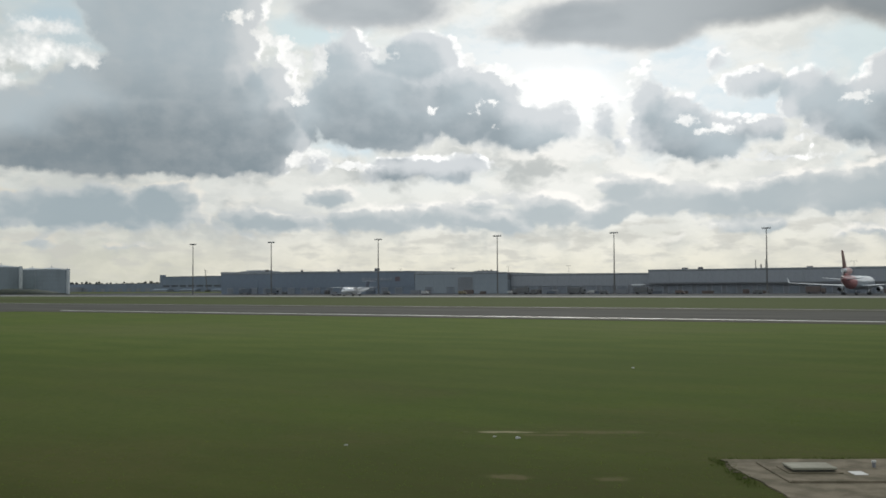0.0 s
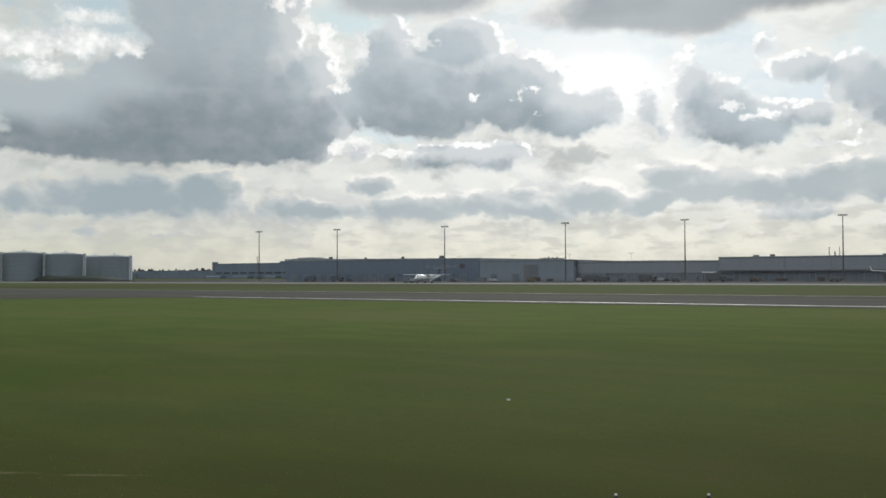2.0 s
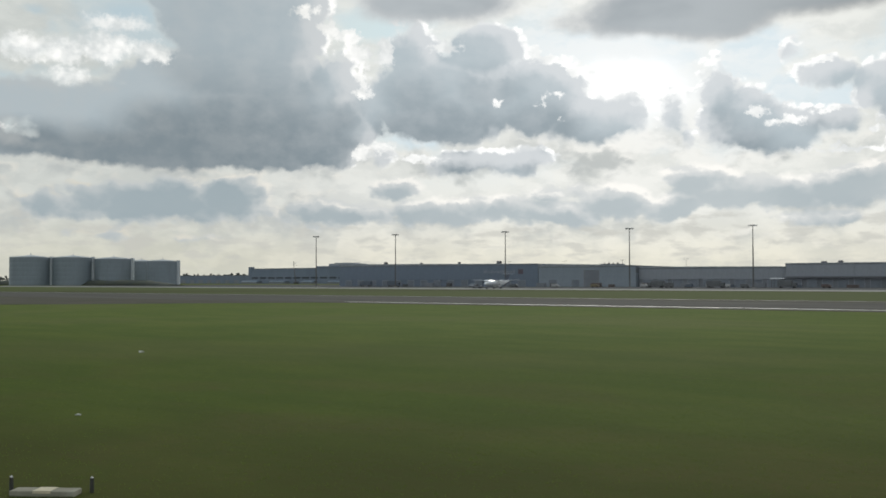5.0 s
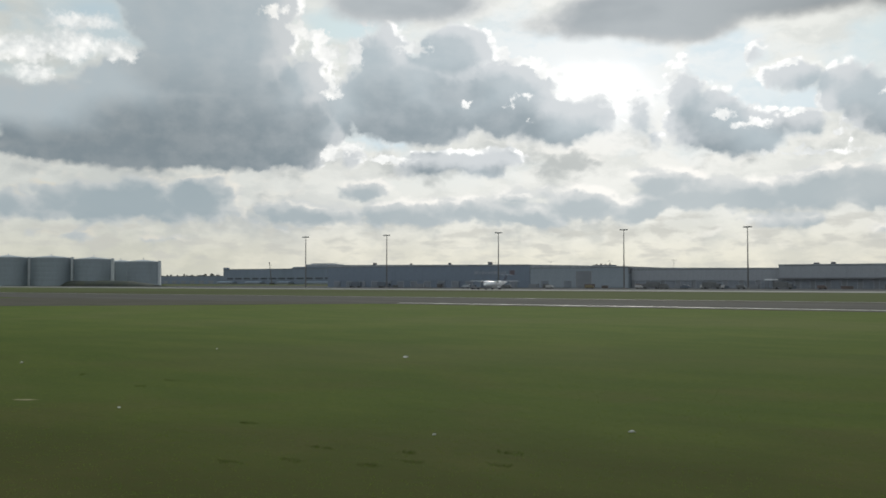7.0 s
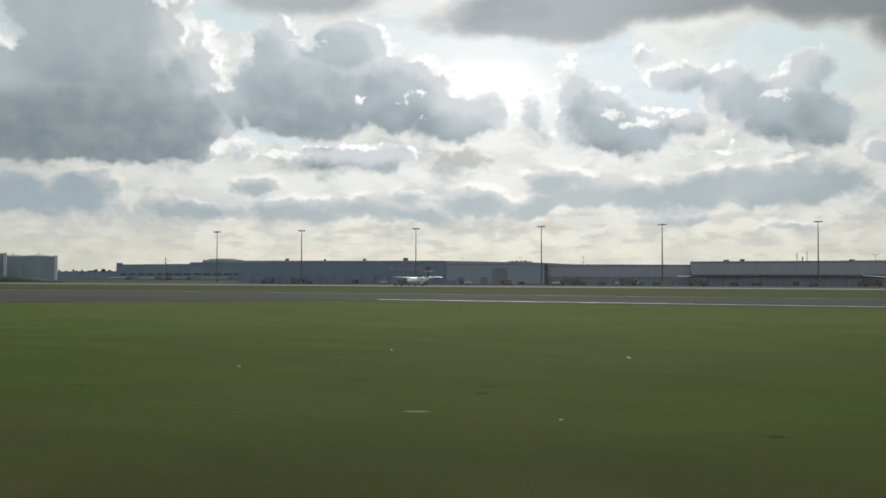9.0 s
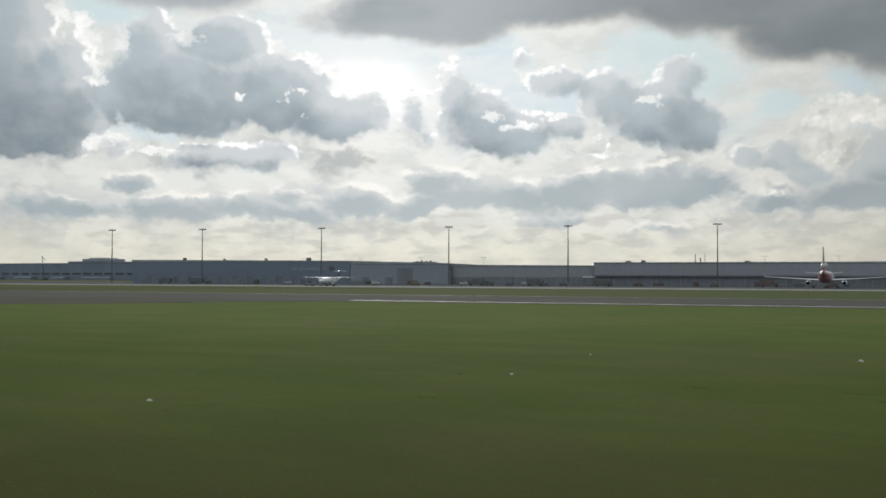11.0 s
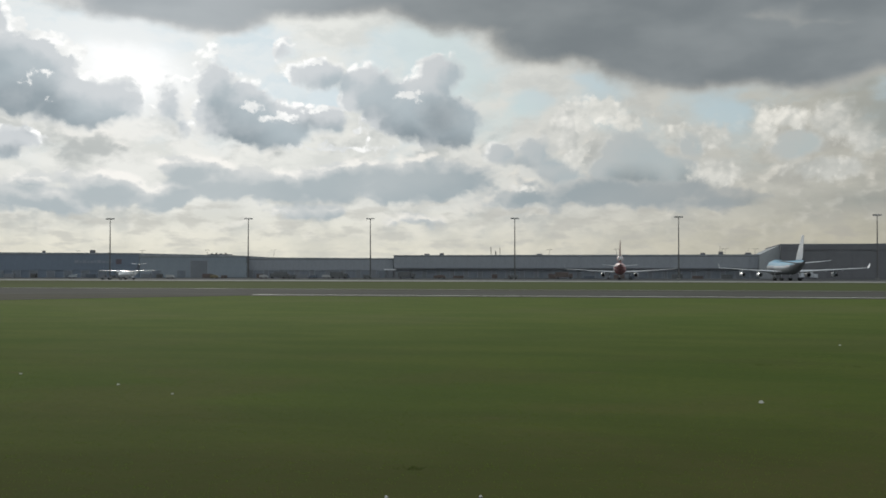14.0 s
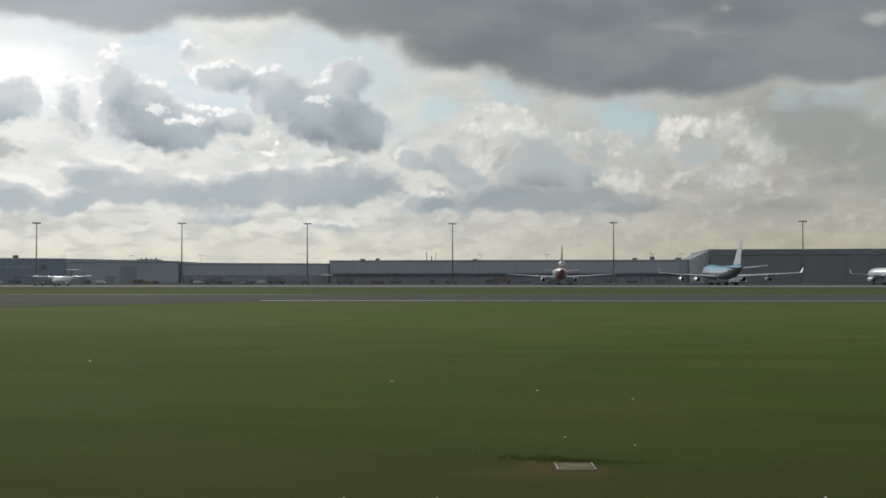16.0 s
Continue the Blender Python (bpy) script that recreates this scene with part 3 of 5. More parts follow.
BARE_METAL = material("polished_aluminium", (0.62, 0.63, 0.64), (0.52, 0.53, 0.54), 0.22, metal=0.9, scale=0.4, fine=4)
WING_GREY = material("wing_grey_paint", (0.52, 0.54, 0.56), (0.44, 0.46, 0.48), 0.28, scale=0.2, fine=2)
TAIL_RED = material("aircraft_red_paint", (0.52, 0.235, 0.225), (0.44, 0.19, 0.18), 0.25, scale=0.2, fine=2)
SKY_BLUE = material("aircraft_sky_blue_paint", (0.12, 0.33, 0.47), (0.10, 0.29, 0.42), 0.6, scale=0.2, fine=2)
# light belly grey darkened: the shade under the fuselage is in the colour
JUMBO_BELLY = material("shaded_belly_grey_paint", (0.23, 0.235, 0.235), (0.18, 0.185, 0.185), 0.5, scale=0.2, fine=2)
BELLY_GREY = material("aircraft_belly_grey_paint", (0.33, 0.36, 0.38), (0.27, 0.29, 0.31), 0.3, scale=0.2, fine=2)
TYRE = material("tyre_rubber", (0.022, 0.022, 0.023), (0.030, 0.030, 0.030), 0.85, scale=2, fine=9)
BLACK_GLASS = material("cockpit_glass", (0.02, 0.022, 0.025), (0.016, 0.018, 0.02), 0.1, scale=1, fine=5)
DARK_HOLE = material("engine_interior", (0.03, 0.03, 0.032), (0.02, 0.02, 0.02), 0.6, scale=1, fine=5)


def blade_material(name, one_green, other_green):
    """Thin blades: half of the light goes through them."""
    mat = bpy.data.materials.new(name)
    mat.use_nodes = True
    n = Nodes(mat.node_tree)
    tree = mat.node_tree
    tree.nodes.clear()
    tone = n.noise(n.add("ShaderNodeTexCoord").outputs["Object"], 1.5, 4, 0.6)
    colour = n.mix(n.step(tone, 0.35, 0.65), one_green, other_green)
    both = n.add("ShaderNodeMixShader")
    both.inputs[0].default_value = 0.5
    for k, kind in ((1, "ShaderNodeBsdfDiffuse"), (2, "ShaderNodeBsdfTranslucent")):
        one = n.add(kind)
        n.put(one.inputs["Color"], colour)
        n.put(both.inputs[k], one.outputs[0])
    n.put(n.add("ShaderNodeOutputMaterial").inputs[0], both.outputs[0])
    return mat


BLADES = blade_material("grass_blades", (0.140, 0.200, 0.042), (0.165, 0.210, 0.052))
LONG_BLADES = blade_material("long_grass_blades", (0.078, 0.104, 0.030), (0.095, 0.118, 0.034))

FIN_RED = material("dark_red_fin_paint", (0.14, 0.045, 0.040), (0.115, 0.038, 0.034), 0.3, scale=0.2, fine=2)
DOCK_DOOR = material("grey_dock_door", (0.187, 0.206, 0.231), (0.160, 0.180, 0.203), 0.6, scale=0.3, fine=3)
LEAN_TO = material("pale_lean_to_cladding", (0.33, 0.345, 0.35), (0.28, 0.295, 0.30), 0.6, scale=0.08, fine=1.5)


# ---------------------------------------------------------------- building helpers


def part(name, bm, mat, parent=None, label=""):
    """Links a bmesh as one mesh object, under a thing or a part."""
    me = bpy.data.meshes.new(name)
    bm.to_mesh(me)
    bm.free()
    me.materials.append(mat)
    ob = new(name, me)
    if parent is not None:
        ob.parent = parent
    if label:
        tagged(ob, label)
    return ob


def thing(name, m, label, category, group="", kind=""):
    ob = new(name)
    ob.empty_display_size = 0.5
    ob.matrix_basis = m
    return tagged(ob, label, category, group, kind)


def box(x0, x1, y0, y1, z0, z1, bevel=0.0, bm=None):
    bm = bm or bmesh.new()
    made = bmesh.ops.create_cube(bm, size=1.0, matrix=Matrix.LocRotScale(((x0 + x1) / 2, (y0 + y1) / 2, (z0 + z1) / 2), None, (x1 - x0, y1 - y0, z1 - z0)))
    if bevel:
        edges = {e for v in made["verts"] for e in v.link_edges}
        bmesh.ops.bevel(bm, geom=list(edges), offset=bevel, segments=2, affect="EDGES", profile=0.5)
    return bm


def tube(a, b, r0, r1=None, sides=10, bm=None, caps=True):
    bm = bm or bmesh.new()
    a, b = Vector(a), Vector(b)
    turn = (b - a).to_track_quat("Z", "Y").to_matrix().to_4x4()
    bmesh.ops.create_cone(bm, cap_ends=caps, segments=sides, radius1=r0, radius2=r0 if r1 is None else r1, depth=(b - a).length,
                          matrix=Matrix.Translation((a + b) / 2) @ turn)
    return bm


def loft(rings, caps=True, bm=None, smooth=True):
    """A skin through rings of points."""
    bm = bm or bmesh.new()
    made = [[bm.verts.new(p) for p in ring] for ring in rings]
    for one, two in zip(made, made[1:]):
        for i in range(len(one)):
            j = (i + 1) % len(one)
            f = bm.faces.new((one[i], one[j], two[j], two[i]))
            f.smooth = smooth
    if caps:
        bm.faces.new(list(reversed(made[0])))
        bm.faces.new(made[-1])
    bmesh.ops.recalc_face_normals(bm, faces=bm.faces)
    return bm


def hull(stations, sides=24, bm=None):
    """A round body along x: (x, height of the middle, half width, half height)."""
    return loft([[(x, w * math.sin(a), z + h * math.cos(a)) for a in (2 * math.pi * i / sides for i in range(sides))] for x, z, w, h in stations], bm=bm)


def wing(root, tip, thick=0.11, bm=None, upright=False):
    """A tapered aerofoil: root and tip as (leading edge x, y, z, chord)."""
    shape = [(0.0, 0.0), (0.05, 0.35), (0.25, 0.5), (0.6, 0.32), (1.0, 0.02), (0.6, -0.2), (0.25, -0.35), (0.05, -0.25)]
    rings = []
    for x, y, z, chord in (root, tip):
        if upright:
            rings.append([(x - u * chord, y + v * chord * thick, z) for u, v in shape])
        else:
            rings.append([(x - u * chord, y, z + v * chord * thick) for u, v in shape])
    return loft(rings, bm=bm, smooth=False)


# ---------------------------------------------------------------- ground


def slab(name, corners, z0, z1, mat, label, category):
    """A flat layer with its own thickness over the given corners."""
    bm = bmesh.new()
    face = bm.faces.new([bm.verts.new((x, y, z1)) for x, y in corners])
    side = bmesh.ops.extrude_face_region(bm, geom=[face])
    for v in [v for v in side["geom"] if isinstance(v, bmesh.types.BMVert)]:
        v.co.z = z0
    bmesh.ops.recalc_face_normals(bm, faces=bm.faces)
    return tagged(part(name, bm, mat), label, category, kind="structure")


def build_ground():
    bm = bmesh.new()
    bmesh.ops.create_grid(bm, x_segments=48, y_segments=48, size=4700)
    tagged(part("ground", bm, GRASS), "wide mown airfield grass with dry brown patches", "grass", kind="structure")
    def turned(x0, x1, y0, y1):
        """A strip along the far taxiway, which runs a little askew to x."""
        c, w = math.cos(radians(2.4)), math.sin(radians(2.4))
        return [(-90 + c * (x + 90) - w * (y - 106), 106 + w * (x + 90) + c * (y - 106)) for x, y in ((x0, y0), (x1, y0), (x1, y1), (x0, y1))]

    slab("taxiway", turned(-164, 1500, 109.5, 148), -0.2, 0.03, ASPHALT, "dark asphalt taxiway across the grass", "taxiway")
    slab("taxiway_shoulder_1", turned(-164, 1500, 98.5, 109.5), -0.2, 0.024, SHOULDER, "brownish worn asphalt taxiway shoulder", "shoulder")
    slab("taxiway_shoulder_2", turned(-164, 1500, 148, 166), -0.2, 0.024, SHOULDER, "greyish worn asphalt taxiway shoulder", "shoulder")
    slab("taxiway_line", turned(-163, 1500, 105.2, 106.8), 0.0, 0.034, PAINT, "long white painted taxiway edge line", "line")
    slab("taxiway_line_2", turned(-420, 1500, 160.0, 161.6), 0.0, 0.034, WORN_PAINT, "long worn pale line along the far taxiway edge", "line")
    slab("taxiway_crossing", turned(-1500, -164, 101, 166), -0.2, 0.027, ASPHALT, "dark asphalt crossing of two taxiways", "taxiway")
    slab("taxiway_branch", [(-163, 100), (-163, 93), (-170, 83), (-180, 66), (-192, 48), (-210, 22), (-240, -15), (-300, -80), (-380, -80), (-300, 30), (-262, 98)], -0.2, 0.0235, SHOULDER, "greyish asphalt taxiway branching off in a curve", "taxiway")
    slab("apron", [(-900, 340), (1900, 340), (1900, 396), (-900, 396)], -0.3, 0.04, CONCRETE, "pale concrete taxi lane along the apron edge", "apron")
    slab("apron_2", [(-900, 396), (1900, 396), (1900, 720), (-900, 720)], -0.3, 0.04, APRON_TAR, "dark asphalt apron before the terminal", "apron")

    # the curving taxiway in use, under the aircraft
    cx, cy, half = -143.2, 161.6, 8.5
    arc = [radians(-118 + 2.2 * k) for k in range(46)]
    bm = loft([[(cx + (216 + o) * math.cos(a), cy + (216 + o) * math.sin(a), z) for o, z in ((-half, -0.2), (-half, 0.012), (0, 0.03), (half, 0.012), (half, -0.2))] for a in arc])
    tagged(part("taxiway_2", bm, ASPHALT), "curving dark asphalt taxiway through the grass", "taxiway", kind="structure")


build_ground()


# ---------------------------------------------------------------- terminal buildings
# the long front runs from its western corner, turned a little from the taxiway
FRONT = pose(-590, 503, 0, 0, 0, 7.91)


def along(x):
    """Metres along the front of the world's x."""
    return (x + 590) / math.cos(radians(7.91))


def shared(name, me, parent, m):
    """A further piece on mesh data that is already there."""
    ob = new(name, me)
    ob.parent, ob.matrix_basis = parent, m
    return ob


def sloped(x0, x1, y0, y1, z0, za, zb):
    """A block whose top slopes from za at x0 to zb at x1."""
    bm = box(x0, x1, y0, y1, z0, max(za, zb))
    for v in bm.verts:
        if v.co.z > z0 + 0.01:
            v.co.z = za if v.co.x < (x0 + x1) / 2 else zb
    return bm


def ribbed_panel(w, h, ribs, depth=0.06):
    """A sheet of ribbed cladding that faces -y, in one piece."""
    n = ribs * 2 + 1
    outline = [(0, 0)]
    for i in range(n):
        d = -0.08 - (depth if i % 2 else 0.0)
        outline += [(w * i / n, d), (w * (i + 1) / n, d)]
    outline.append((w, 0))
    return loft([[(x, y, 0) for x, y in outline], [(x, y, h) for x, y in outline]], smooth=False)


def slatted_sheet(x0, x1, y, h, pitch=0.6):
    """A roller door's curtain in one piece."""
    outline = [(y + 0.15, 0.05)]
    for i in range(int(h / pitch)):
        z = 0.05 + i * pitch
        outline += [(y, z), (y - 0.06, z + 0.08), (y - 0.06, z + pitch - 0.12), (y, z + pitch - 0.02)]
    outline.append((y + 0.15, h))
    return loft([[(x0, a, z) for a, z in outline], [(x1, a, z) for a, z in outline]], smooth=False)


def hall(name, u0, u1, v0, v1, za, zb, wall, label, panel=7.5, low=0.0, ribs=4, clad=None):
    """A flat-roofed hall: body, roof with parapet, cladding panels over the front."""
    b = thing(name, FRONT @ pose(u0, v0, 0), label, "building")
    w = u1 - u0
    part("wall", sloped(0, w, 0, v1 - v0, 0, za - 0.5, zb - 0.5), wall, b)
    part("roof", sloped(-0.2, w + 0.2, -0.3, v1 - v0 + 0.3, 9.0 if min(za, zb) > 9.5 else min(za, zb) - 0.6, za, zb), ROOFING, b)
    count = max(1, round(w / panel))
    step = w / count
    top = min(za, zb) - 0.9
    sheet = ribbed_panel(step - 0.05, top - low, ribs)
    first = part("cladding_panel", sheet, clad or wall, b)
    first.matrix_basis = pose(0.025, -0.302, low)
    for i in range(1, count):
        shared("cladding_panel", first.data, b, pose(0.025 + i * step, -0.302, low))
    part("coping", sloped(-0.3, w + 0.3, -0.5, -0.21, min(za, zb) - 0.5, za + 0.12, zb + 0.12), TRIM_STEEL, b)
    return b


def roller_door(b, u, w, h, mat=None, name="roller_door"):
    door = part(name, slatted_sheet(u - w / 2, u + w / 2, -0.60, h), mat or DOCK_DOOR, b)
    frame_bm = box(u - w / 2 - 0.3, u - w / 2 - 0.01, -0.74, -0.45, 0.02, h + 0.3)
    box(u + w / 2 + 0.01, u + w / 2 + 0.3, -0.74, -0.45, 0.02, h + 0.3, bm=frame_bm)
    box(u - w / 2 - 0.3, u + w / 2 + 0.3, -0.74, -0.45, h + 0.01, h + 0.31, bm=frame_bm)
    part("door_frame", frame_bm, GREY_CLADDING, door)
    return door


def rooftop_unit(u, v, z, w, d, h, label):
    t = thing("rooftop_unit", FRONT @ pose(u, v, z), label, "rooftop unit", "rooftop units on the halls")
    part("casing", box(-w / 2, w / 2, -d / 2, d / 2, 0.25, h, 0.06), GALVANISED, t)
    part("plinth", box(-w / 2 + 0.1, w / 2 - 0.1, -d / 2 + 0.1, d / 2 - 0.1, -0.3, 0.25), ROOFING, t)
    grille = slatted_sheet(-w / 2 + 0.15, w / 2 - 0.15, -d / 2 - 0.02, h - 0.2, 0.3)
    bmesh.ops.translate(grille, vec=(0, 0, 0.2), verts=grille.verts)
    part("grille", grille, DOOR_STEEL, t)


def build_terminal():
    west = hall("cargo_hall", along(-590), along(-425), 0, 90, 16.3, 15.3, DARK_CLADDING, "long dark blue clad cargo hall with faded lettering", 7.5, 4.6)
    for i in range(14):
        roller_door(west, 9 + i * 11.2, 5.0, 4.2)
    # faded lettering that cannot be read, and a red panel beside it
    lettering = thing("wall_lettering", FRONT @ pose(along(-466), -0.62, 9.2), "faded grey unreadable lettering on the hall front", "sign")
    u = 0.0
    for w, h in ((2.6, 1.9), (1.6, 1.4), (2.0, 1.9), (1.4, 1.4), (2.2, 1.4), (1.0, 1.9), (2.4, 1.9), (1.8, 1.4), (2.0, 1.4), (1.2, 1.9)):
        part("letter_bar", box(u, u + w, -0.12, 0.05, 0, h, 0.03), SIGN_GREY, lettering)
        u += w + 0.65
    red = thing("logo_panel", FRONT @ pose(along(-439.5), -0.62, 8.6), "small faded red square panel on the hall front", "sign")
    part("panel", box(0, 3.6, -0.12, 0.05, 0, 3.0, 0.03), LOGO_RED, red)

    pale = hall("pale_hall", along(-424.5), along(-357.5), 0, 70, 15.2, 13.6, PALE_CLADDING, "pale grey clad hall with dark roller doors", 7.4, 0.4)
    roller_door(pale, along(-387) - along(-424.5), 10.5, 10.6, LOW_WALL)
    roller_door(pale, along(-398) - along(-424.5), 5.0, 4.5)
    roller_door(pale, along(-414) - along(-424.5), 5.0, 4.5)

    link = hall("link_building", along(-357), along(-268), 4, 60, 12.7, 12.1, LOW_WALL, "low blue-grey link building with dock doors", 8.1, 5.0, clad=GREY_CLADDING)
    for i in range(9):
        roller_door(link, 6 + i * 9.6, 6.2, 4.6)
    for canopy_x, wide in ((-269.5, 6.2),):
        canopy = thing("dock_canopy", FRONT @ pose(along(canopy_x), -20.5, 0), "white flat dock canopy on thin posts", "canopy")
        part("deck", box(0, wide, -3, 3, 4.9, 5.5, 0.05), WHITE_PAINT, canopy)
        for x in (0.6, wide - 0.6):
            for y in (-2.6, 2.6):
                part("post", tube((x, y, 0), (x, y, 4.9), 0.14), GALVANISED, canopy)

    east = hall("freight_terminal", along(-267), along(-44), 0, 80, 13.9, 14.2, LOW_WALL, "long freight terminal with grey ribbed upper wall", 7.44, 6.4, clad=GREY_CLADDING)
    for i in range(26):
        roller_door(east, 6 + i * 8.4, 5.2, 4.6)
    part("dock_canopy_edge", box(1.0, 222, -2.6, -0.46, 5.6, 6.1, 0.05), DOOR_STEEL, east)
    for i in range(9):
        part("downpipe", tube((12.2 + i * 24.8, -0.62, 0.1), (12.2 + i * 24.8, -0.62, 13.2), 0.13, sides=8), GREY_CLADDING, east)

    for x, v, z, w, d, h in ((-550, 3, 16.2, 2.0, 2.0, 1.5), (-487.5, 3, 15.8, 1.6, 1.6, 1.3), (-519, 3, 16.0, 1.3, 1.3, 1.0), (-456, 3, 15.7, 2.6, 2.4, 1.7),
                             (-248, 8, 13.9, 3.0, 2.2, 1.1), (-239, 8, 13.9, 2.4, 2.2, 1.4), (-84.3, 6, 14.1, 2.6, 2.0, 1.3), (-73.5, 8, 14.1, 2.6, 2.0, 2.0), (-180, 12, 14.0, 3.0, 2.0, 1.0), (-57.8, 8, 14.1, 3.4, 2.0, 1.4)):
        rooftop_unit(along(x), v, z, w, d, h, "boxy grey ventilation unit on a flat roof")
    plant = thing("plant_room", FRONT @ pose(along(-384), 6, 13.6), "low grey plant room on the pale hall roof", "plant room")
    part("wall", box(0, 13, 0, 9, 0, 1.0, 0.05), GREY_CLADDING, plant)
    part("roof", box(-0.3, 13.3, -0.3, 9.3, 1.0, 1.2, 0.03), ROOFING, plant)
    for i in range(4):
        part("vent", tube((2 + 3 * i, 2.5, 1.15), (2 + 3 * i, 2.5, 1.7 + 0.3 * (i % 2)), 0.5, 0.6), GALVANISED, plant)
    # masts and flues above the eastern roof
    for x, z, r in ((-209.5, 18.8, 0.22), (-204.0, 18.9, 0.16), (-206.5, 16.3, 0.35), (-73.0, 19.2, 0.12), (-71.8, 17.6, 0.12), (-56.5, 18.0, 0.10)):
        flue = thing("roof_flue", FRONT @ pose(along(x), 14, 13.8), "thin grey steel flue standing on the roof", "flue", "flues on the freight terminal roof")
        part("pipe", tube((0, 0, -0.2), (0, 0, z - 13.8), r), GALVANISED, flue)
        part("cap", tube((0, 0, z - 13.8), (0, 0, z - 13.5), r * 1.6, r * 0.6), GALVANISED, flue)


build_terminal()


# ---------------------------------------------------------------- hangar
def build_hangar():
    b = thing("hangar", pose(-41.8, 568, 0), "huge dark aircraft hangar with tall sliding doors", "hangar")
    part("wall", box(0, 260, 1.2, 110, 0, 19.2), HANGAR_DARK, b)
    part("roof", box(-0.4, 260.4, 0.6, 110.4, 19.2, 20.1, 0.1), ROOFING, b)
    part("fascia", box(0.0, 260, 0.1, 1.2, 16.6, 19.2), HANGAR_DARK, b)
    door_bm = ribbed_panel(12.9, 16.3, 7, 0.10)
    first = part("hangar_door", door_bm, HANGAR_DARK, b)
    first.matrix_basis = pose(0.2, 0.40, 0.1)
    for i in range(1, 20):
        shared("hangar_door", first.data, b, pose(0.2 + i * 12.95, 0.40 + 0.35 * (i % 2), 0.1))
    # pale lean-to along the western side
    side = bmesh.new()
    ring = [(-11.5, 0), (0, 0), (0, 19.6), (-11.5, 14.0)]
    loft([[(x, 6, z) for x, z in ring], [(x, 100, z) for x, z in ring]], bm=side, smooth=False)
    part("lean_to", side, LEAN_TO, b)
    for i in range(4):
        part("lean_to_panel", box(-11.2 + i * 2.75, -8.65 + i * 2.75, 5.7, 5.99, 0.3, 13.6), LEAN_TO, b)


build_hangar()


# ---------------------------------------------------------------- fuel tanks and their bund
def fuel_tank(x, y, r, h, label, turn):
    t = thing("fuel_tank", pose(x, y, 0, 0, 0, turn), label, "tank", "fuel tanks behind the bund")
    courses = 6
    for i in range(courses):
        z0, z1 = h * i / courses, h * (i + 1) / courses
        bm = bmesh.new()
        loft([[(rr * math.cos(a), rr * math.sin(a), z) for a in (2 * math.pi * k / 64 for k in range(64))] for rr, z in ((r, z0), (r, z1 - 0.02), (r - 0.005, z1 - 0.01), (r - 0.005, z1))], bm=bm, caps=False)
        part("shell_course", bm, TANK_PAINT, t)
    cone = bmesh.new()
    loft([[(rr * math.cos(a), rr * math.sin(a), z) for a in (2 * math.pi * k / 64 for k in range(64))] for rr, z in ((r + 0.15, h - 0.2), (r + 0.15, h + 0.12), (r * 0.5, h + r * 0.075), (0.6, h + r * 0.13))], bm=cone)
    part("roof", cone, TANK_ROOF_SKYLIT, t)
    rail = bmesh.new()
    for k in range(48):
        a, b = 2 * math.pi * k / 48, 2 * math.pi * (k + 1) / 48
        p, q = Vector((r * math.cos(a), r * math.sin(a), h)), Vector((r * math.cos(b), r * math.sin(b), h))
        tube(p, p + Vector((0, 0, 1.2)), 0.05, sides=4, bm=rail)
        tube(p + Vector((0, 0, 1.15)), q + Vector((0, 0, 1.15)), 0.05, sides=4, bm=rail)
    tagged(part("railing", rail, TANK_RIB, t), kind="stuff")
    for k in (-0.8, 0.3, 1.2):
        part("roof_vent", tube((1.4 * k, 0.6 * k, h + r * 0.11), (1.4 * k, 0.6 * k, h + r * 0.13 + 1.5), 0.3, 0.5), TANK_RIB, t)
    tower = box(-1.3, 1.3, -r - 2.4, -r + 0.3, 0.1, h + 0.9, 0.05)
    for i in range(int(h / 2)):
        box(-1.5, 1.5, -r - 2.7, -r - 2.38, 1.0 + 2 * i, 1.2 + 2 * i, bm=tower)
    part("stair_tower", tower, TANK_RIB, t, "pale steel stair tower")


for tank_x, tank_y, tank_r, tank_h, tank_turn in ((-902, 558, 15.2, 23.6, 123), (-983, 586, 17.0, 24.8, 124), (-946, 531, 18.3, 26.1, 125), (-974, 503, 19.5, 27.3, 127), (-1001, 473, 19.7, 27.5, 129)):
    fuel_tank(tank_x, tank_y, tank_r, tank_h, "large round pale grey fuel tank with a cone roof", tank_turn)


def build_bund():
    rnd = random.Random(4)
    bm = bmesh.new()
    rings = []
    for i in range(81):
        x = -1420 + i * 7.6
        fade = min(1.0, max(0.15, (-812 - x) / 60 + 0.15))
        top = (4.9 + rnd.uniform(-0.35, 0.35)) * fade
        rings.append([(x, 500, -0.3), (x, 507 + rnd.uniform(-0.5, 0.5), top * 0.8), (x, 511, top), (x, 516, top), (x, 526, -0.3)])
    loft(rings, bm=bm)
    tagged(part("earth_bund", bm, BUND), "dark grassy earth bund before the fuel tanks", "bund", kind="structure")


BUND = material("shaded_scrub", (0.040, 0.048, 0.040), (0.055, 0.062, 0.040), 0.95, scale=0.15, fine=1.5, bump=0.5)
build_bund()


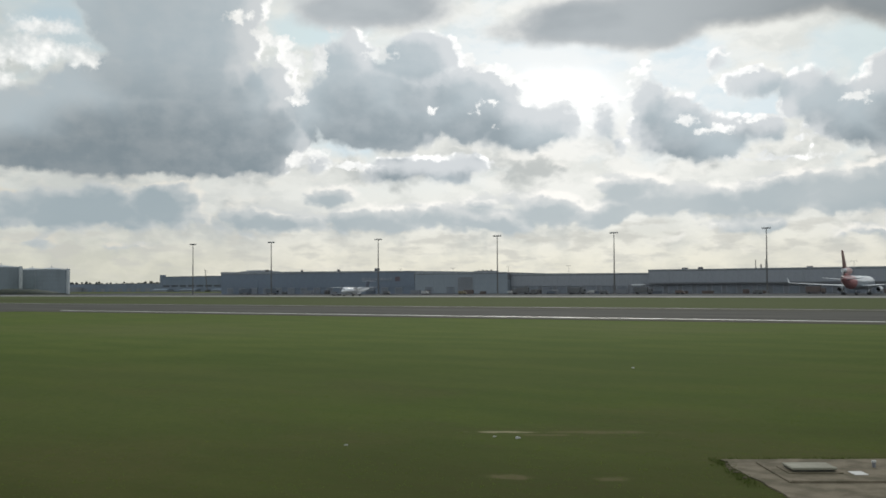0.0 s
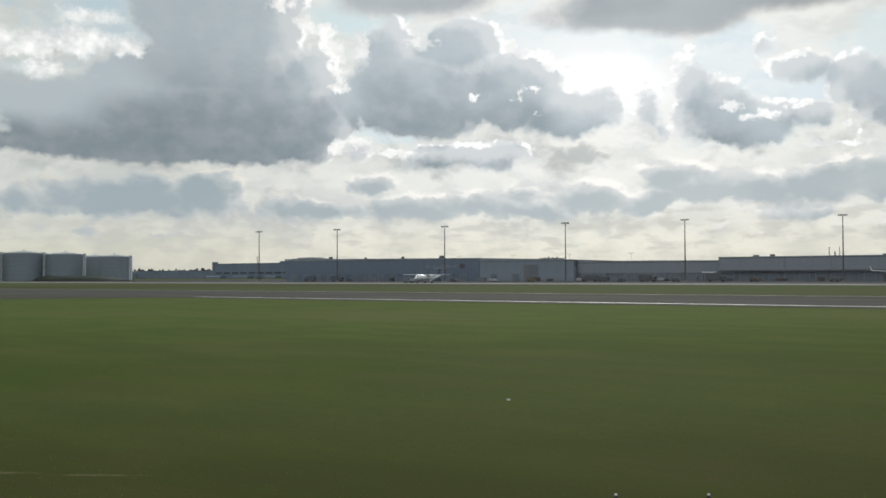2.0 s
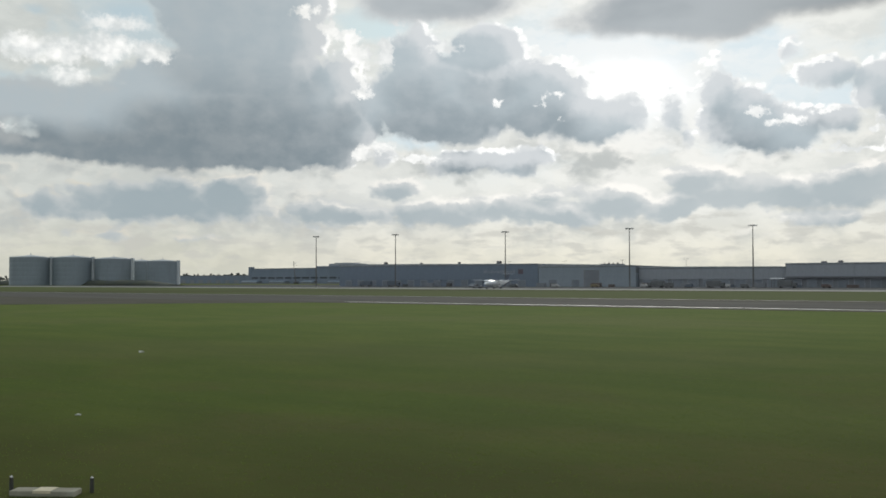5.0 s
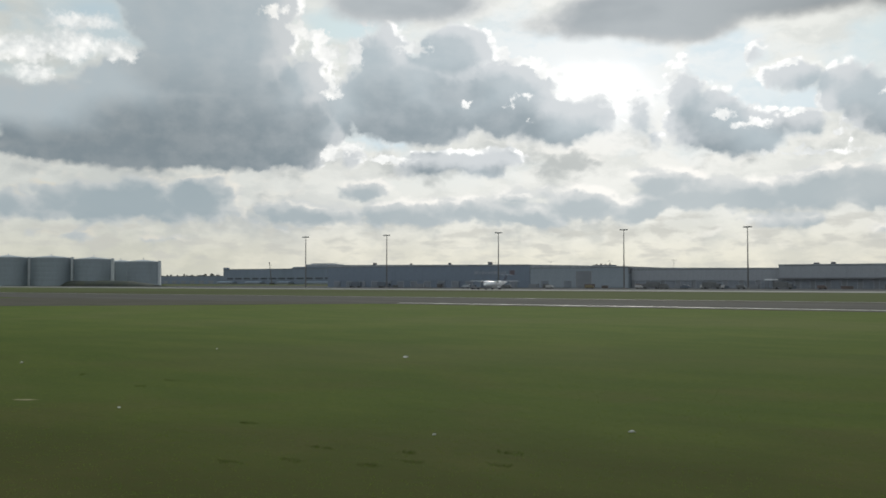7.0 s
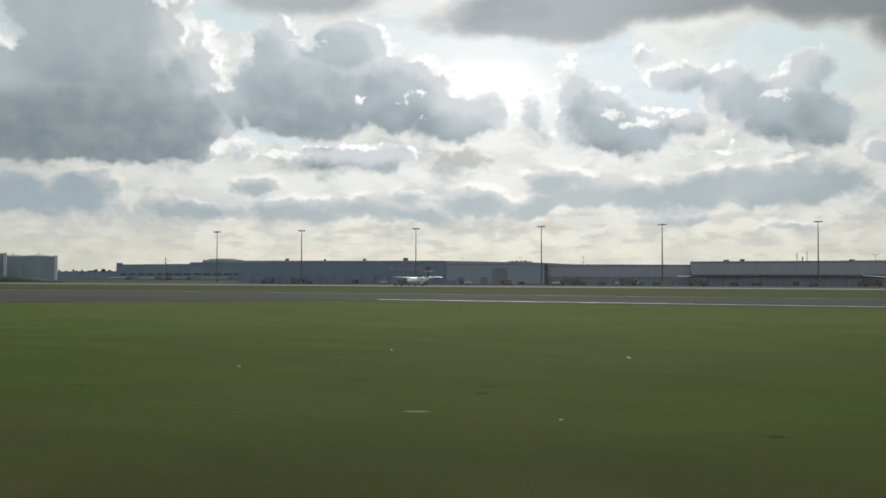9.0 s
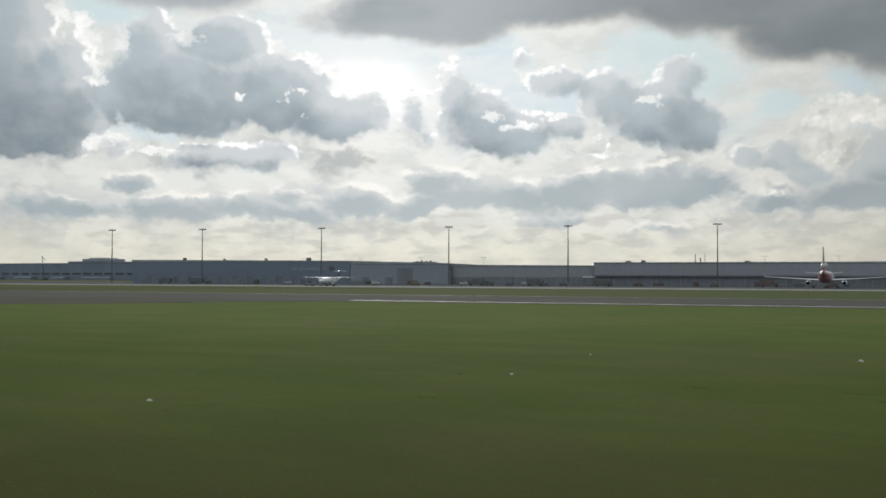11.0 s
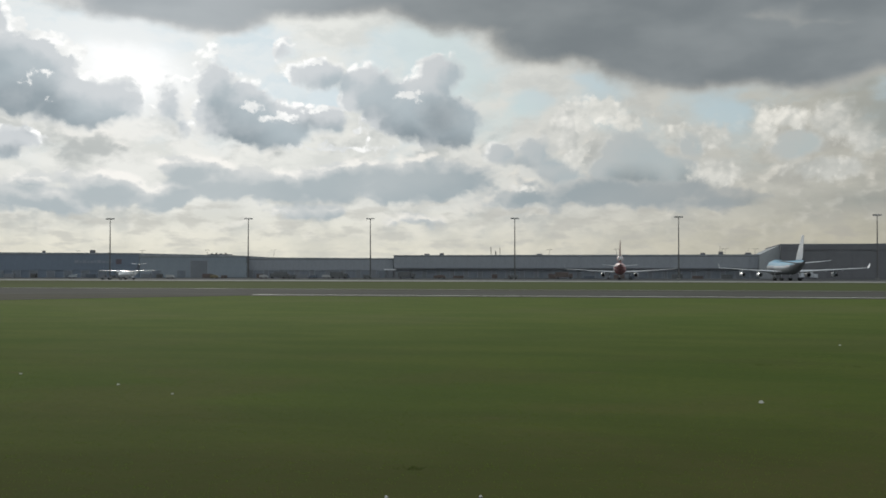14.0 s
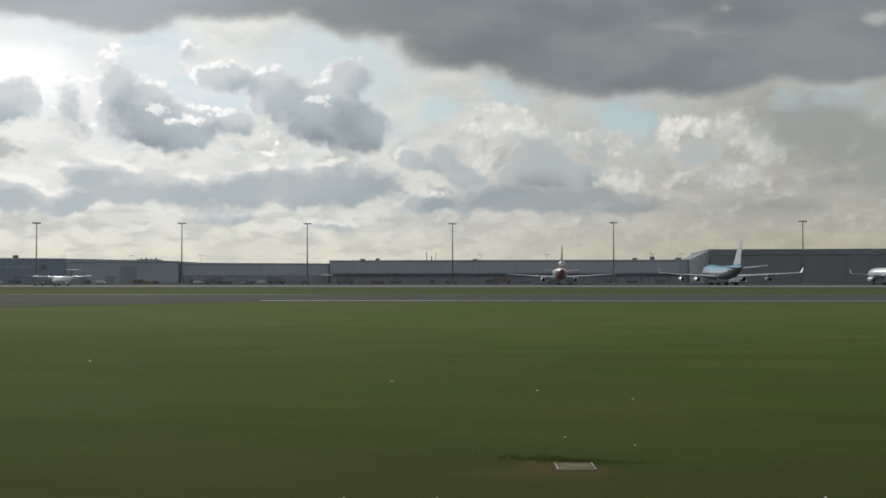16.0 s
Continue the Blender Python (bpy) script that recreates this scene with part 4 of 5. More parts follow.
# ---------------------------------------------------------------- far buildings and woods
def build_distance():
    far = thing("far_hall", pose(-1594, 1212, 0), "far dark blue hall with a flat roof", "building")
    part("wall", box(0, 350, 0, 60, 0, 27.4), DARK_CLADDING, far)
    part("roof", box(-0.5, 350.5, -0.5, 60.5, 27.4, 28.3), ROOFING, far)
    part("stair_head", box(-2.5, 5.0, -0.6, 8, 0, 31.5, 0.1), DARK_CLADDING, far)
    for i in range(14):
        part("window_band", box(8 + i * 24, 26 + i * 24, -0.55, 0.02, 9, 12), GLAZING, far)
    part("roof_block", box(185, 284, 4, 50, 28.3, 31.2, 0.3), DARK_CLADDING, far)
    part("roof_block", box(213, 274, 8, 44, 31.2, 35.4, 0.8), GREY_CLADDING, far)
    part("roof_block", box(224, 262, 12, 40, 35.4, 37.0, 0.6), GREY_CLADDING, far)
    for x, w in ((-1588, 44), (-1508, 42), (-1420, 30), (-1350, 60)):
        shed = thing("storage_shed", pose(x, 1188, 0), "low shed with a pale blue roof before the far hall", "shed", "sheds before the far hall")
        part("wall", box(0, w, 0, 14, 0, 3.2), LOW_WALL, shed)
        part("roof", loft([[(-0.5, y, z) for y, z in ((-0.6, 3.2), (-0.6, 3.5), (7, 5.4), (14.6, 3.5), (14.6, 3.2))], [(w + 0.5, y, z) for y, z in ((-0.6, 3.2), (-0.6, 3.5), (7, 5.4), (14.6, 3.5), (14.6, 3.2))]], smooth=False), PALE_ROOF, shed)
    low = thing("far_low_building", pose(-2150, 1215, 0), "far low blue-grey building", "building")
    part("wall", box(0, 552, 0, 50, 0, 15.2), DARK_CLADDING, low)
    part("roof", box(-0.5, 551.5, -0.5, 50.5, 15.2, 16.0), ROOFING, low)
    part("shed", box(60, 300, -40, -1, 0, 9.5, 0.2), GREY_CLADDING, low)
    for i in range(18):
        part("bay_door", box(12 + i * 29, 26 + i * 29, -0.35, 0.01, 0.2, 6.5), LOW_WALL, low)
    crane = thing("mobile_crane", pose(-1452, 1205, 0), "thin mobile crane boom above the far hall", "crane")
    part("boom", tube((0, 0, 2), (-6.5, 0, 40), 0.9, 0.5, 6), GALVANISED, crane)
    part("jib", tube((-6.5, 0, 40), (2.0, 0, 33), 0.4, 0.3, 6), GALVANISED, crane)
    part("carrier", box(-5, 6, -1.6, 1.6, 0.9, 3.2, 0.2), GALVANISED, crane)
    for x in (-3.6, -1.2, 2.0, 4.4):
        part("wheel", tube((x, -1.7, 0.75), (x, 1.7, 0.75), 0.75, sides=14), TYRE, crane)
    # woods on the skyline
    rnd = random.Random(11)
    bm = bmesh.new()
    for i in range(420):
        x = -3200 + 2150 * rnd.random()
        y = 1330 + rnd.uniform(0, 60)
        h = rnd.uniform(14, 22.5) * (1.0 if rnd.random() < 0.8 else 1.12)
        for k in range(5):
            bmesh.ops.create_icosphere(bm, subdivisions=1, radius=1.0, matrix=Matrix.LocRotScale(
                (x + rnd.uniform(-4, 4), y + rnd.uniform(-3, 3), h * rnd.uniform(0.45, 0.92)), Euler((rnd.random() * 3, rnd.random() * 3, 0)),
                (rnd.uniform(1.6, 4.0), rnd.uniform(1.6, 4.0), rnd.uniform(1.5, 3.2))))
        tube((x, y, -0.5), (x, y, h * 0.7), 0.5, 0.2, 5, bm=bm)
    tagged(part("far_woods", bm, WOODS), "bare grey-green trees along the far skyline", "trees", kind="stuff")


PALE_ROOF = material("pale_blue_roof_sheet", (0.17, 0.225, 0.285), (0.14, 0.19, 0.24), 0.5, scale=0.2, fine=2)
WOODS = material("bare_winter_woods", (0.085, 0.090, 0.080), (0.060, 0.066, 0.056), 0.95, scale=0.2, fine=1.5)
build_distance()


# ---------------------------------------------------------------- apron masts and lamps
def floodlight_mast(h=34.7):
    m = thing("floodlight_mast", pose(0, 0, 0), "tall tapered steel apron floodlight mast", "light mast", "apron floodlight masts")
    part("pole", tube((0, 0, 0), (0, 0, h - 0.6), 0.46, 0.20, 12), GALVANISED, m)
    part("footing", box(-0.9, 0.9, -0.9, 0.9, -0.3, 0.5, 0.08), CONCRETE, m)
    head = box(-2.3, 2.3, -0.45, 0.45, h - 0.75, h - 0.6, 0.03)
    box(-2.3, 2.3, -0.50, -0.42, h - 0.1, h - 0.02, bm=head)
    box(-2.3, 2.3, 0.42, 0.50, h - 0.1, h - 0.02, bm=head)
    for x in (-2.25, -0.75, 0.75, 2.25):
        box(x - 0.04, x + 0.04, -0.48, 0.48, h - 0.75, h - 0.02, bm=head)
    part("head_frame", head, GALVANISED, m)
    for i in range(6):
        x = -2.0 + i * 0.8
        lamp = part("floodlight", box(x - 0.28, x + 0.28, -0.85, -0.40, h - 0.66, h - 0.16, 0.05), GALVANISED, m)
        part("lens", box(x - 0.24, x + 0.24, -0.88, -0.853, h - 0.62, h - 0.20), LAMP_GLASS, lamp)
    part("lightning_rod", tube((0, 0, h - 0.6), (0, 0, h + 0.4), 0.04, 0.02, 6), GALVANISED, m)
    part("access_door", box(-0.22, 0.22, -0.50, -0.44, 0.7, 2.0), DOOR_STEEL, m)
    return m


masts = ((-558, 450.7), (-496.7, 465.3), (-418.7, 482.3), (-339.9, 498.2), (-271.3, 513.5), (-189.7, 527.3), (-98.8, 531.2), (4.2, 534.0))
first_mast = floodlight_mast()
first_mast.matrix_basis = pose(*masts[0], 0.04, 0, 0, 14)
for i, (mast_x, mast_y) in enumerate(masts[1:]):
    copy_thing(first_mast, pose(mast_x, mast_y, 0.04, 0, 0, 14 + (i * 37) % 9))


def street_lamp(h):
    s = thing("street_lamp", pose(0, 0, 0), "far twin-armed street lamp behind the halls", "street lamp", "street lamps behind the halls")
    part("pole", tube((0, 0, 0), (0, 0, h), 0.16, 0.09, 8), GALVANISED, s)
    part("arm", tube((-1.5, 0, h), (1.5, 0, h), 0.08, sides=6), GALVANISED, s)
    for x in (-1.7, 1.7):
        part("lantern", box(x - 0.45, x + 0.45, -0.2, 0.2, h - 0.12, h + 0.12, 0.04), GALVANISED, s)
    return s


first_lamp = street_lamp(20.8)
first_lamp.matrix_basis = pose(-516, 690, 0)
for lamp_x in (-573.9, -460, -404, -190.8, -142.9, -68.0, -48.0):
    copy_thing(first_lamp, pose(lamp_x, 690, -0.6 if lamp_x > -200 else 0.0, 0, 0, (lamp_x * 7) % 20))


# ---------------------------------------------------------------- aircraft
def arc_hull(stations, a0, a1, sides=16):
    """A strip of a round body along x between two angles from the top."""
    bm = bmesh.new()
    rows = [[bm.verts.new((x, w * math.sin(a), z + h * math.cos(a))) for a in (a0 + (a1 - a0) * i / sides for i in range(sides + 1))] for x, z, w, h in stations]
    for one, two in zip(rows, rows[1:]):
        for i in range(sides):
            bm.faces.new((one[i], one[i + 1], two[i + 1], two[i])).smooth = True
    bmesh.ops.recalc_face_normals(bm, faces=bm.faces)
    return bm


def jet_engine(plane, x, y, z, length, r, paint):
    prof = [(0.0, 0.92), (-0.03, 1.0), (0.12, 1.06), (0.4, 1.08), (0.75, 0.95), (1.0, 0.72)]
    cowl = loft([[(x - u * length, y + r * f * math.sin(a), z + r * f * math.cos(a)) for a in (2 * math.pi * k / 20 for k in range(20))] for u, f in prof], caps=False)
    loft([[(x - u * length, y + r * f * math.sin(a), z + r * f * math.cos(a)) for a in (2 * math.pi * k / 20 for k in range(20))] for u, f in ((0.0, 0.92), (0.15, 0.86), (0.3, 0.84))], caps=False, bm=cowl)
    engine = part("engine", cowl, paint, plane)
    ring = loft([[(x - u * length, y + r * f * math.sin(a), z + r * f * math.cos(a)) for a in (2 * math.pi * k / 20 for k in range(20))] for u, f in ((0.02, 0.9), (-0.05, 0.97), (-0.04, 1.03), (0.04, 1.075))], caps=False)
    part("intake_lip", ring, BARE_METAL, engine, "bright polished intake lip")
    part("fan", tube((x - 0.30 * length, y, z), (x - 0.27 * length, y, z), r * 0.85, sides=20), DARK_HOLE, engine)
    part("spinner", tube((x - 0.27 * length, y, z), (x - 0.12 * length, y, z), r * 0.28, 0.02, 12), BELLY_GREY, engine)
    part("exhaust_cone", tube((x - 1.12 * length, y, z), (x - 0.9 * length, y, z), r * 0.12, r * 0.6, 14), DARK_HOLE, engine)
    nozzle = loft([[(x - u * length, y + r * f * math.sin(a), z + r * f * math.cos(a)) for a in (2 * math.pi * k / 20 for k in range(20))] for u, f in ((0.90, 0.83), (1.0, 0.74), (1.06, 0.66), (1.05, 0.60), (0.95, 0.58))], caps=False)
    part("exhaust_nozzle", nozzle, BARE_METAL, engine, "bright metal exhaust nozzle")
    return engine


def gear(plane, x, y, top, wheels, r):
    leg = part("gear_leg", tube((x, y, r), (x, y, top), 0.16, 0.2, 8), BARE_METAL, plane)
    for dx, dy in wheels:
        part("wheel", tube((x + dx, y + dy - 0.2, r), (x + dx, y + dy + 0.2, r), r, sides=16), TYRE, leg)


def airliner(name, m, label, body, top_paint, belly_paint, tail_paint, span, root, sweep, dihedral, engines, fin, stab, gears, winglet=True, engine_paint=None, fin_paint=None, split=(0.0, 1.75), aft_paint=None, fin_depth=0.13):
    """body: stations along x. root: leading edge x, z, chord. fin: root x, z, chord, tip x, z, chord. stab: root x, z, chord, half span, tip x, tip z, tip chord."""
    p = thing(name, m, label, "airplane", "parked aircraft on the apron")
    fore, aft = [s for s in body if s[0] >= split[0]], [s for s in body if s[0] <= split[0]]
    for run, paint in ((fore, top_paint), (aft, tail_paint)):
        if len(run) > 1:
            part("fuselage", arc_hull(run, -split[1], split[1], 24), aft_paint if aft_paint and run is aft else paint, p)
            part("belly", arc_hull(run, split[1], 2 * math.pi - split[1], 16), belly_paint if paint is top_paint else tail_paint, p)
    for side in (-1, 1):
        for k in range(3):
            a = side * (0.08 + 0.27 * k)
            glass = bmesh.new()
            (xa, za, wa, ha), (xb, zb, wb, hb) = body[1], body[2]
            quad = []
            for f, da in ((0.58, 0.0), (0.58, 0.22 * side), (0.80, 0.22 * side), (0.80, 0.0)):
                xx, zz, ww, hh = xa + (xb - xa) * f, za + (zb - za) * f, wa + (wb - wa) * f + 0.03, ha + (hb - ha) * f + 0.03
                quad.append(glass.verts.new((xx + 0.02, ww * math.sin(a + da), zz + hh * math.cos(a + da))))
            face = glass.faces.new(quad)
            thick = bmesh.ops.extrude_face_region(glass, geom=[face])
            for v in [v for v in thick["geom"] if isinstance(v, bmesh.types.BMVert)]:
                v.co += Vector((0.04, 0, 0.03))
            part("cockpit_window", glass, BLACK_GLASS, p)
    rx, rz, chord = root
    half = span / 2
    tip_chord = chord * 0.24
    tx = rx - half * math.tan(radians(sweep))
    tz = rz + half * math.tan(radians(dihedral))
    for side in (-1, 1):
        kink = 0.36
        kx, kz = rx + (tx - rx) * kink, rz + (tz - rz) * kink
        blade = wing((rx, 0, rz, chord), (kx, side * half * kink, kz, chord * 0.60), 0.13)
        wing((kx, side * half * kink, kz, chord * 0.60), (tx, side * half, tz, tip_chord), 0.11, bm=blade)
        w_ob = part("wing", blade, WING_GREY, p)
        part("leading_edge", tube((rx - 0.4, side * 1.5, rz + 0.2), (tx - 0.05, side * half, tz + 0.05), 0.12, 0.06, 6), BARE_METAL, w_ob)
        if winglet:
            part("winglet", wing((tx - 0.2, side * half, tz, tip_chord * 0.9), (tx - 1.6, side * (half + 0.7), tz + 2.1, tip_chord * 0.4), 0.08), WHITE_PAINT, w_ob)
        for k in (0.25, 0.5, 0.7):
            fx, fz = rx + (tx - rx) * k, rz + (tz - rz) * k
            c = chord * (1 - 0.76 * k) * 0.85
            part("flap_fairing", hull([(fx - c * 0.5, fz - 0.25, 0.05, 0.05), (fx - c * 0.7, fz - 0.45, 0.25, 0.25), (fx - c * 1.0, fz - 0.4, 0.2, 0.2), (fx - c * 1.15, fz - 0.3, 0.03, 0.03)], 8), WING_GREY, w_ob).location.y = side * half * k
        sx, sz, sc, sh, stx, stz, stc = stab
        part("stabiliser", wing((sx, 0, sz, sc), (stx, side * sh, stz, stc), 0.1), WING_GREY, p)
        for ex, ey, ez, length, r in engines:
            engine = jet_engine(p, ex, side * ey, ez, length, r, engine_paint or WHITE_PAINT)
            part("pylon", box(ex - length * 1.05, ex - length * 0.25, side * ey - 0.2, side * ey + 0.2, ez + r * 0.6, ez + r + 1.0, 0.05), WING_GREY, engine)
    fx, fz, fc, ftx, ftz, ftc = fin
    f_ob = part("tail_fin", wing((fx, 0, fz, fc), (ftx, 0, ftz, ftc), fin_depth, upright=True), fin_paint or tail_paint, p)
    part("rudder", wing((fx - fc * 0.72, 0, fz + 0.6, fc * 0.34), (ftx - ftc * 0.72, 0, ftz - 0.1, ftc * 0.36), fin_depth + 0.02, upright=True), fin_paint or tail_paint, f_ob)
    for g in gears:
        gear(p, *g)
    return p


def at_tail(x, y, back, forward):
    """The pose of an aircraft whose fin tip is over (x, y), back metres behind its origin; forward: degrees from +x."""
    a = radians(forward)
    return pose(x + back * math.cos(a), y + back * math.sin(a), 0.04, 0, 0, forward)


four = [(0.75, 0.45), (-0.75, 0.45), (0.75, -0.45), (-0.75, -0.45)]
two = [(0, 0.35), (0, -0.35)]

PINK_PAINT = material("pale_red_and_white_paint", (0.62, 0.44, 0.42), (0.52, 0.33, 0.31), 0.4, scale=0.4, fine=3)

# three-engined freighter, tail towards the taxiway
trijet = airliner("trijet_airliner", at_tail(-124.9, 434.3, 29.3, 94.1), "white and red three-engined airliner parked on the apron",
                  [(31.0, 4.6, 0.05, 0.05), (29.4, 4.75, 1.4, 1.4), (27.0, 5.0, 2.3, 2.4), (23.5, 5.2, 2.95, 2.95), (18, 5.25, 3.01, 3.01), (-8, 5.25, 3.01, 3.01), (-14, 5.4, 2.95, 2.9), (-20, 6.0, 2.4, 2.3), (-25, 6.6, 1.6, 1.55), (-29.5, 7.1, 0.5, 0.5)],
                  WHITE_PAINT, BELLY_GREY, TAIL_RED, 52.4, (8.0, 3.5, 11.0), 33, 3.8, [(7.5, 8.1, 2.5, 5.4, 1.15)],
                  (-18.5, 8.0, 8.6, -27.0, 18.5, 3.2), (-21.5, 6.4, 6.0, 8.2, -27.5, 7.2, 2.4),
                  [(24.5, 0, 3.0, two, 0.5), (-2.5, 5.3, 3.8, four, 0.6), (-2.5, -5.3, 3.8, four, 0.6), (-3.0, 0, 3.0, two, 0.55)], split=(-14, 1.35), fin_paint=FIN_RED, aft_paint=PINK_PAINT, fin_depth=0.16)
tail_engine = jet_engine(trijet, -16.5, 0, 10.1, 10.5, 1.42, PINK_PAINT)
tail_engine.name = "tail_engine"
part("exhaust_nozzle", tube((-28.2, 0, 10.1), (-26.6, 0, 10.1), 0.75, 0.95, 18), BARE_METAL, tail_engine, "bright metal exhaust nozzle")
part("tail_pylon", box(-25.0, -17.5, -0.5, 0.5, 7.6, 9.2, 0.1), TAIL_RED, trijet)

# four-engined wide-body, tail towards the taxiway
jumbo = airliner("jumbo_jet", at_tail(-47.2, 403.3, 33.5, 96.8), "sky-blue and white four-engined jumbo jet on the apron",
                 [(35.0, 5.0, 0.05, 0.05), (33.6, 5.1, 1.4, 1.4), (30.5, 5.6, 2.5, 2.6), (27.0, 5.9, 3.05, 3.3), (22.0, 6.0, 3.2, 3.6), (14.0, 5.95, 3.2, 3.5), (9.0, 5.8, 3.2, 3.1), (-12.0, 5.75, 3.2, 3.05), (-20.0, 6.3, 2.75, 2.6), (-28.0, 7.4, 1.6, 1.55), (-34.5, 8.2, 0.4, 0.4)],
                 SKY_BLUE, JUMBO_BELLY, SKY_BLUE, 63.0, (12.5, 3.6, 15.0), 38.5, 3.6, [(7.5, 10.7, 2.6, 5.4, 1.12), (-2.5, 19.9, 2.8, 5.2, 1.08)],
                 (-20.5, 9.0, 10.5, -31.0, 19.3, 3.8), (-24.5, 7.4, 8.0, 11.0, -32.5, 8.6, 2.6),
                 [(26.0, 0, 4.2, two, 0.6), (0.5, 1.9, 3.8, four, 0.62), (0.5, -1.9, 3.8, four, 0.62), (-2.6, 5.5, 4.6, four, 0.62), (-2.6, -5.5, 4.6, four, 0.62)],
                 engine_paint=WHITE_PAINT, fin_paint=WHITE_PAINT, split=(-20.0, 1.45))
CHEAT = [(31.5, 5.5, 2.3, 2.35), (27.0, 5.9, 3.09, 3.34), (22.0, 6.0, 3.24, 3.64), (14.0, 5.95, 3.24, 3.54), (9.0, 5.8, 3.24, 3.14), (-12.0, 5.75, 3.24, 3.09), (-20.0, 6.3, 2.79, 2.64)]
part("cheat_line", arc_hull(CHEAT, 1.30, 1.66, 3), WHITE_PAINT, jumbo)
part("cheat_line", arc_hull(CHEAT, -1.66, -1.30, 3), WHITE_PAINT, jumbo)

# white twin, seen at the end of the row
airliner("twin_airliner", pose(27.7, 449.2, 0.04, 0, 0, 98), "white twin-engined airliner at the end of the row",
         [(27.5, 4.6, 0.05, 0.05), (26.2, 4.75, 1.2, 1.25), (24.0, 5.0, 2.0, 2.1), (20.5, 5.2, 2.5, 2.6), (16, 5.25, 2.52, 2.7), (-9, 5.25, 2.52, 2.7), (-15, 5.5, 2.3, 2.3), (-22, 6.3, 1.3, 1.3), (-27.0, 6.9, 0.3, 0.3)],
         WHITE_PAINT, BELLY_GREY, WHITE_PAINT, 46.0, (7.0, 3.8, 10.0), 31.5, 3.6, [(7.5, 7.9, 2.5, 5.0, 1.25)],
         (-15.5, 7.8, 8.5, -23.5, 15.8, 3.0), (-19.0, 7.0, 6.0, 9.0, -25.0, 8.4, 2.0),
         [(21.5, 0, 3.0, two, 0.5), (-2.0, 4.6, 3.8, four, 0.58), (-2.0, -4.6, 3.8, four, 0.58)], split=(-15.0, 1.75))


NAVY_PAINT = material("aircraft_dark_blue_paint", (0.085, 0.10, 0.135), (0.07, 0.085, 0.115), 0.5, scale=0.2, fine=2)


def turboprop(m):
    p = thing("turboprop_airliner", m, "small white high-wing twin turboprop on the apron", "airplane", "parked aircraft on the apron")
    body = [(13.6, 2.3, 0.05, 0.05), (12.8, 2.4, 0.6, 0.65), (11.4, 2.65, 1.05, 1.15), (9.0, 2.75, 1.38, 1.38), (-3.5, 2.75, 1.38, 1.38), (-8.0, 3.2, 0.95, 0.95), (-12.6, 3.9, 0.25, 0.28)]
    part("fuselage", arc_hull(body, -1.8, 1.8, 22), WHITE_PAINT, p)
    part("belly", arc_hull(body, 1.8, 2 * math.pi - 1.8, 12), WING_GREY, p)
    for side in (-1, 1):
        part("cockpit_window", box(11.35, 11.9, side * 0.42 - 0.3, side * 0.42 + 0.3, 3.25, 3.62, 0.05), BLACK_GLASS, p)
        w = wing((3.2, 0, 4.05, 2.6), (3.1, side * 5.2, 4.10, 2.6), 0.17)
        wing((3.1, side * 5.2, 4.10, 2.6), (2.5, side * 13.5, 4.35, 1.5), 0.16, bm=w)
        part("wing", w, WING_GREY, p)
        nacelle = part("engine", hull([(5.9, 3.75, 0.12, 0.15), (5.3, 3.75, 0.48, 0.6), (3.0, 3.7, 0.55, 0.7), (0.0, 3.8, 0.45, 0.5), (-1.2, 3.9, 0.08, 0.1)], 14), WHITE_PAINT, p)
        nacelle.location.y = side * 4.05
        part("spinner", tube((5.8, 0, 3.75), (6.5, 0, 3.75), 0.3, 0.03, 12), BARE_METAL, nacelle)
        for k in range(6):
            a = 2 * math.pi * k / 6 + 0.3
            blade = wing((6.05, 0, 0.25, 0.22), (6.0, 0, 1.95, 0.16), 0.3, upright=True)
            bmesh.ops.transform(blade, matrix=Matrix.Translation((0, 0, 3.75)) @ Matrix.Rotation(a, 4, "X"), verts=blade.verts)
            part("propeller_blade", blade, TYRE, nacelle)
        part("stabiliser", wing((-11.3, 0, 7.45, 1.9), (-11.9, side * 3.65, 7.5, 1.1), 0.12), WHITE_PAINT, p)
        part("gear_fairing", hull([(1.8, 1.2, 0.05, 0.05), (1.0, 1.2, 0.4, 0.35), (-1.4, 1.2, 0.4, 0.35), (-2.4, 1.3, 0.05, 0.05)], 10), WHITE_PAINT, p).location.y = side * 1.45
    part("tail_fin", wing((-7.0, 0, 3.6, 4.6), (-11.0, 0, 7.6, 2.2), 0.11, upright=True), NAVY_PAINT, p, "dark blue tail fin")
    for g in ((11.0, 0, 1.6, two, 0.35), (-0.2, 2.0, 1.3, [(0, 0.25), (0, -0.25)], 0.42), (-0.2, -2.0, 1.3, [(0, 0.25), (0, -0.25)], 0.42)):
        gear(p, *g)


turboprop(pose(-350, 386, 0.04, 0, 0, -80))


